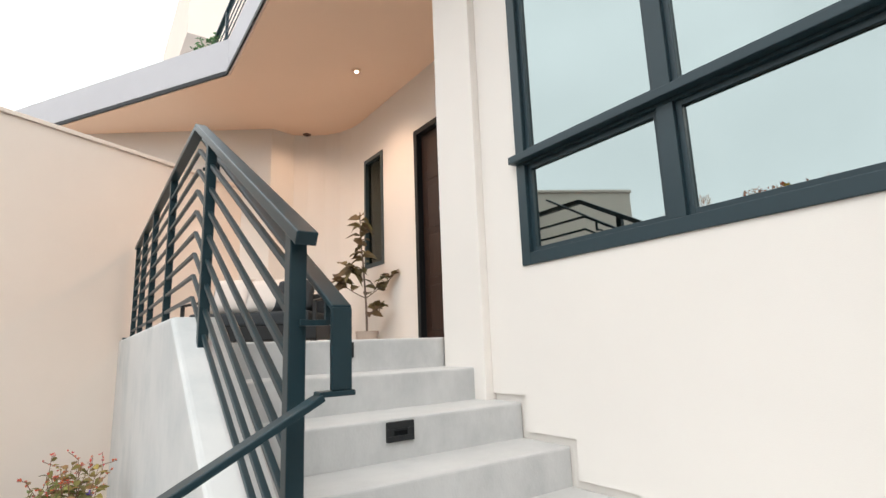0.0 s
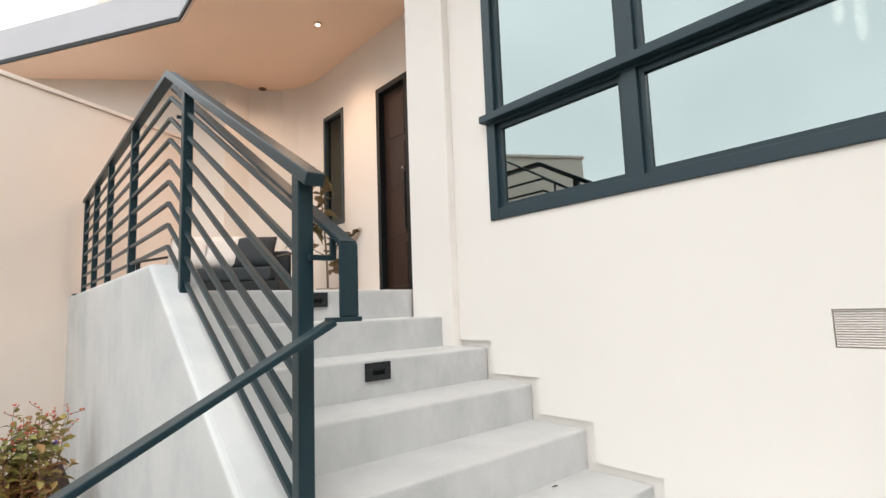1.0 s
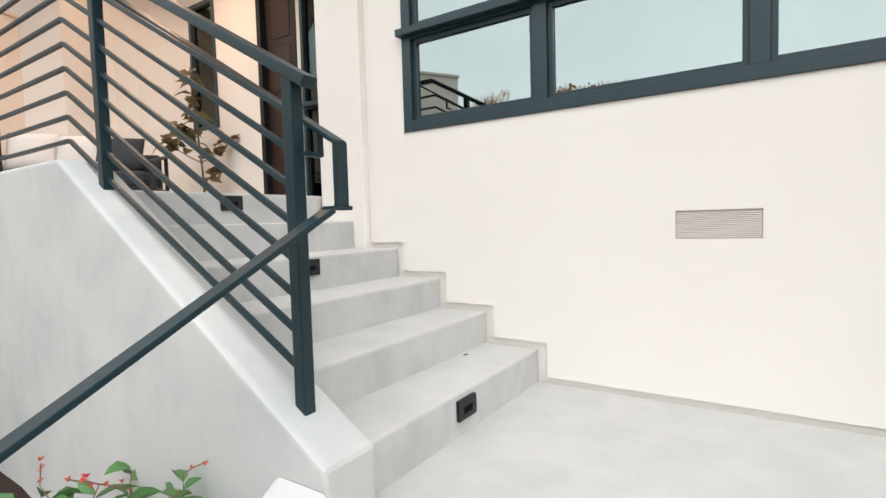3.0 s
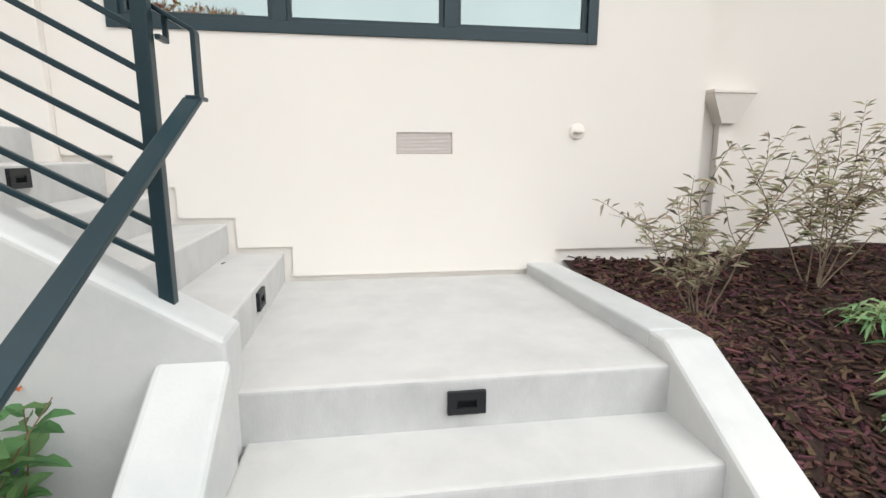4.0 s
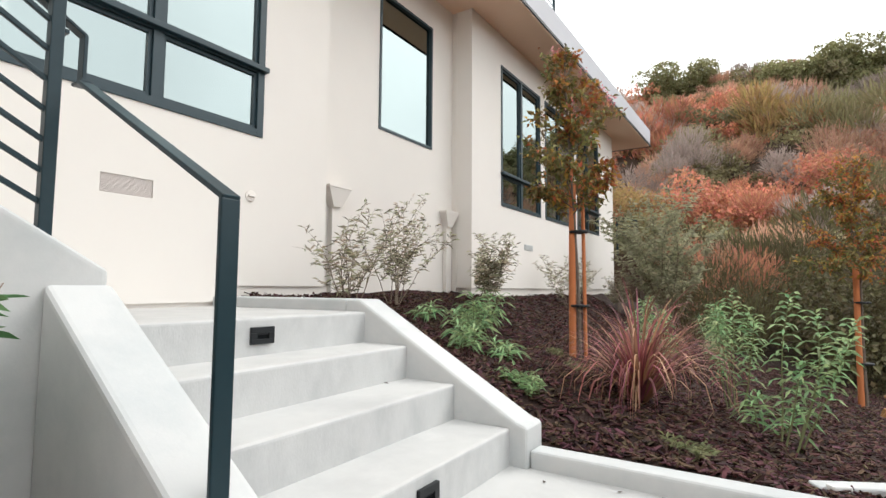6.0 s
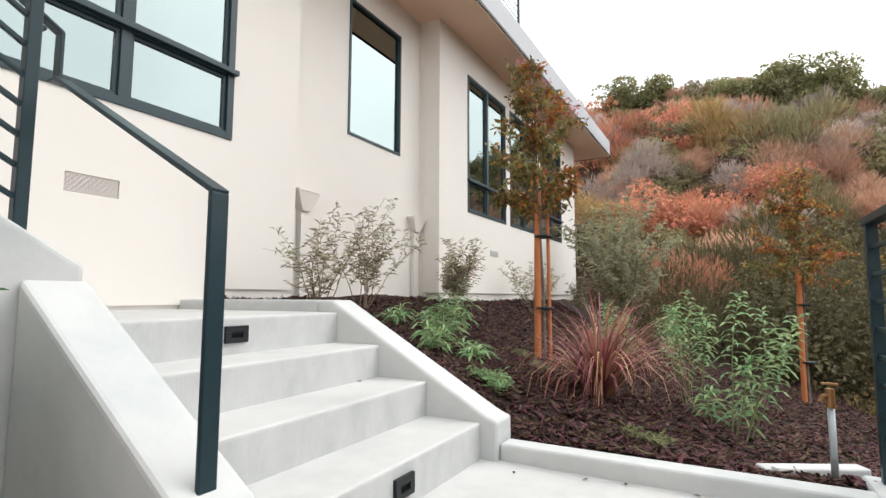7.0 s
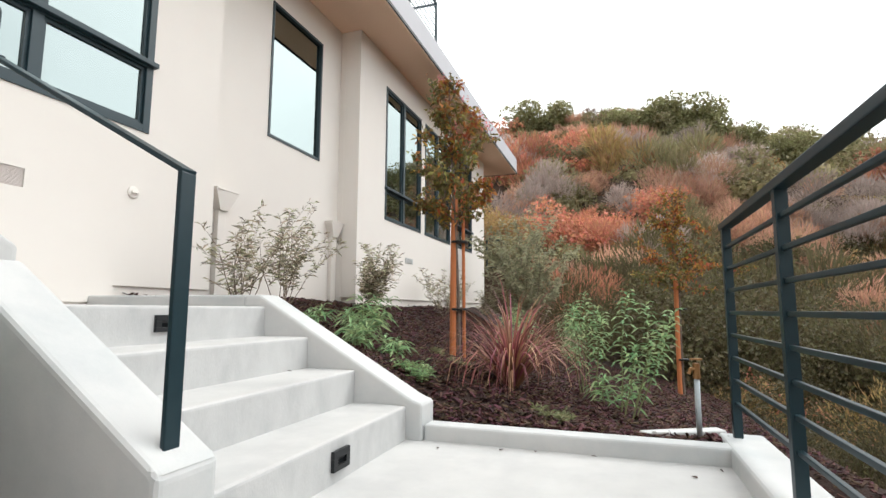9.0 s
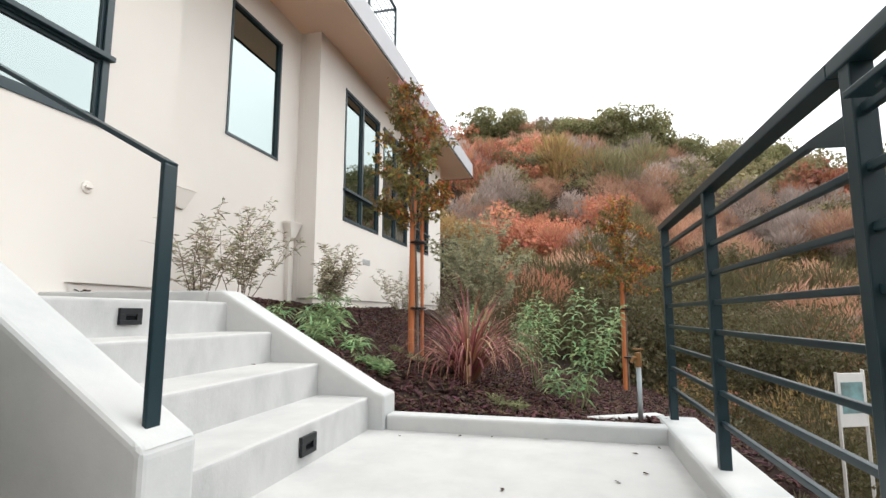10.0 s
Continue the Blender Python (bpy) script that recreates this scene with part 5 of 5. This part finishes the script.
# ---- flower bed ----
def flower_shrub(at, height, stems, seed, label, flowers, spread=0.17, leaf=LEAF_GREEN, size=1.35):
    """Broad velvet leaves on arching stems with coral buds and violet five-petalled flowers."""
    rng = np.random.default_rng(seed)
    e = thing("flower_shrub", label, "shrub", "flowering shrubs in the bed", at=pose(*at))
    P, A, L, W, B, F = [], [], [], [], [], []
    for s in range(stems):
        bm = bmesh.new()
        a = s * 2.4 + rng.normal(0, 0.4)
        tl = spread * (0.3 + 0.7 * rng.random())
        h = height * (0.7 + 0.3 * rng.random())
        pts = stem_path(rng, (math.cos(a) * 0.03, math.sin(a) * 0.03, -0.02), (math.cos(a) * tl, math.sin(a) * tl, 1), h, 8, 0.22, 0.02)
        add_tube(bm, pts, [0.006 * (1 - 0.75 * i / 8) for i in range(9)], 5)
        for k in range(26):
            f = (0.2 + 0.8 * (k / 26)) * 8
            i = min(int(f), 7)
            q = pts[i].lerp(pts[i + 1], f - i)
            aa = k * 1.571 + rng.normal(0, 0.3)
            el = rng.normal(0.25, 0.3)
            P.append(q)
            A.append((math.cos(aa) * math.cos(el), math.sin(aa) * math.cos(el), math.sin(el)))
            sc = 0.6 + 0.6 * rng.random()
            L.append(0.078 * sc * size)
            W.append(0.038 * sc * size)
        tip = pts[-1]
        if rng.random() < 0.75:
            tw = stem_path(rng, tip, (rng.normal(), rng.normal(), 0.5), 0.10, 3, 0.3)
            add_tube(bm, tw, 0.002, 4)
            B += [tw[j] + Vector(rng.normal(0, 0.006, 3)) for j in (1, 2, 3)]
        if rng.random() < flowers:
            F.append((tip + Vector((0, 0, 0.01)), rng.random() * 6.283))
        part("stem", bm, STEM_RED, e)
    leaf_object("foliage", P, A, L, W, leaf, e, rng, fold=0.18, droop=0.25, broad=True)
    if B:
        tagged(leaf_object("bud_cluster", [b for b in B for _ in range(3)], rng.normal(0, 0.5, (len(B) * 3, 3)) + (0, 0, 1), np.full(len(B) * 3, 0.02), np.full(len(B) * 3, 0.010), PETAL_RED, e, rng, "coral red flower buds"), kind="stuff")
    if size > 1.3 and stems > 8:
        F.append((Vector((0.02, -0.16, 0.615)), 0.4))
    for p, a0 in F:
        pos, ax = [], []
        for k in range(5):
            t = a0 + k * 1.2566
            ax.append((-0.55 + 0.6 * math.cos(t) * 0.5, -0.75 * 0 + math.sin(t), 0.25 + math.cos(t)))
            pos.append(p)
        leaf_object("flower", pos, np.array(ax), np.full(5, 0.042), np.full(5, 0.040), PETAL_PURPLE, e, rng, "violet five-petalled flower", 0.05, 0.05, True)
    return e


STEM_RED = mat("stem_reddish", (0.24, 0.12, 0.08), (0.18, 0.12, 0.07), rough=0.7, scale=20, bump=0)


LEAF_MIXED = leaf_mat("leaf_orange_green", (0.42, 0.21, 0.08), (0.20, 0.24, 0.08), 0.5)


def fb_z(y):
    return -0.64 if y < 2.2 else -0.62 + 0.17 * (min(y, 3.2) - 2.2)


for x, y, h, n, sd, fl, lab in [(0.14, 1.58, 0.90, 16, 141, 0.0, "flowering shrub with velvety green leaves, violet flowers and coral buds"), (-0.02, 2.0, 0.62, 6, 142, 0.0, "flowering shrub with velvety green leaves and coral buds"),
                               (-0.12, 2.15, 0.55, 5, 143, 0.45, "flowering shrub with reddish leaves against the concrete wall"), (-0.02, 3.90, 0.90, 34, 144, 0.15, "flowering shrub with reddish leaves by the boundary wall")]:
    flower_shrub((x, y, fb_z(y)), h, n, sd, lab, fl, leaf=LEAF_GREEN if y < 2 else LEAF_MIXED, size=1.42 if y < 2 else 0.95)

# ---- far things ----
fen = thing("slope_railing", "black steel railing on a low retaining wall past the house", "railing")
top_rail(fen, [(2.6, -15.0, 2.48), (1.95, -15.14, 2.34)], 0.05, 0.04)
bar_row(fen, [(2.6, -15.0, 2.48), (1.95, -15.14, 2.34)], 9, 0.11, 0.11, 0.02)
for x in (2.55, 1.97):
    zt = 1.9 + (x + 0.2) / 2.8 * 0.58
    part("post", box(x - 0.025, x + 0.025, -15.33 + (x - 1.2) * 0.214 - 0.025, -15.33 + (x - 1.2) * 0.214 + 0.025, zt - 1.2, zt, 0.003), METAL, fen)
structure(link("wall_retaining", prism([(3.2, -2.0), (3.2, 1.42), (1.9, 1.2), (1.9, -2.0)], "y", -15.9, -15.1), SOIL), "low brown retaining wall past the house", "wall")

board = thing("display_board", "white framed outdoor board with a pale landscape picture", "sign", at=pose(-4.18, -3.3, -1.85, 0, 0, 24))
part("post", box(-0.155, -0.14, -0.015, 0.015, 0, 1.27, 0.004), WHITE, board)
part("post", box(0.14, 0.155, -0.015, 0.015, 0, 1.25, 0.004), WHITE, board)
panel = part("panel", box(-0.14, 0.14, -0.012, 0.012, 0.76, 1.24, 0.003), WHITE, board)
part("picture", box(-0.12, 0.12, 0.013, 0.016, 0.88, 1.16), mat("picture_blue", (0.25, 0.45, 0.48), (0.12, 0.14, 0.12), rough=0.4, scale=9, amount=1.0, bump=0), panel, "faded teal and dark picture")

stone = thing("edging_stone", "long pale flat edging stone lying in the mulch by the pipe", "stone", at=pose(-1.98, -1.05, -0.71, 0, 0, 28))
part("slab", box(-0.24, 0.24, -0.045, 0.045, -0.02, 0.035, 0.012), CONCRETE_WALL, stone)
chunk = link("stone_chunk", box(-0.04, 0.04, -0.025, 0.025, 0, 0.03, 0.008), WHITE)
chunk.matrix_basis = pose(-1.86, -0.92, -0.69, 4, 0, 30)
tagged(chunk, "small broken white stone chip on the mulch", "stone")


# ---- small litter and fittings ----
LITTER = leaf_mat("fallen_leaf_brown", (0.10, 0.06, 0.035), (0.05, 0.035, 0.025), 0.3)
ORANGE = leaf_mat("fallen_leaf_orange", (0.55, 0.16, 0.04), (0.48, 0.12, 0.03), 0.2)
lrng = np.random.default_rng(171)


def fallen_leaf(x, y, z, material, label):
    ob = leaf_object("fallen_leaf", [(0, 0, 0)], [(1, 0, 0.05)], [0.032], [0.016], material, None, lrng, fold=0.2, droop=0.0, broad=True)
    ob.matrix_basis = pose(x, y, z + 0.004, 0, 0, lrng.random() * 360)
    return tagged(ob, label, "leaf", "fallen leaves")


for x, y in ((-1.24, -0.55), (-1.51, -0.55), (-2.08, -0.48), (-1.96, -0.35), (-1.84, 0.10), (-1.94, -0.06), (-1.08, -0.52), (-0.75, -0.45), (-1.4, 0.3)):
    fallen_leaf(x, y, PAVE_Z, LITTER, "small dry brown leaf fallen on the concrete path")
fallen_leaf(0.08, -0.34, -2 * RISE_LOW, LITTER, "small dry brown leaf fallen on a concrete step")
fallen_leaf(1.58, 1.27, RISE, LITTER, "small dry brown leaf fallen on a concrete step")
fallen_leaf(-0.19, -2.37, bed_z(-0.19, -2.37) + 0.03, ORANGE, "bright orange leaf fallen on the mulch")
fallen_leaf(-0.30, -2.75, bed_z(-0.30, -2.75) + 0.03, ORANGE, "bright orange leaf fallen on the mulch")

cvent = thing("wing_vent", "small grey rectangular vent low on the wing wall", "vent")
part("frame", box(C_X - 0.008, C_X + 0.01, -6.22, -5.89, 0.775, 0.87, 0.003), CONCRETE_WALL, cvent)
for k in range(4):
    part("slat", box(C_X - 0.014, C_X - 0.006, -6.20, -5.91, 0.785 + k * 0.021, 0.797 + k * 0.021, 0.002), CONCRETE_WALL, cvent)
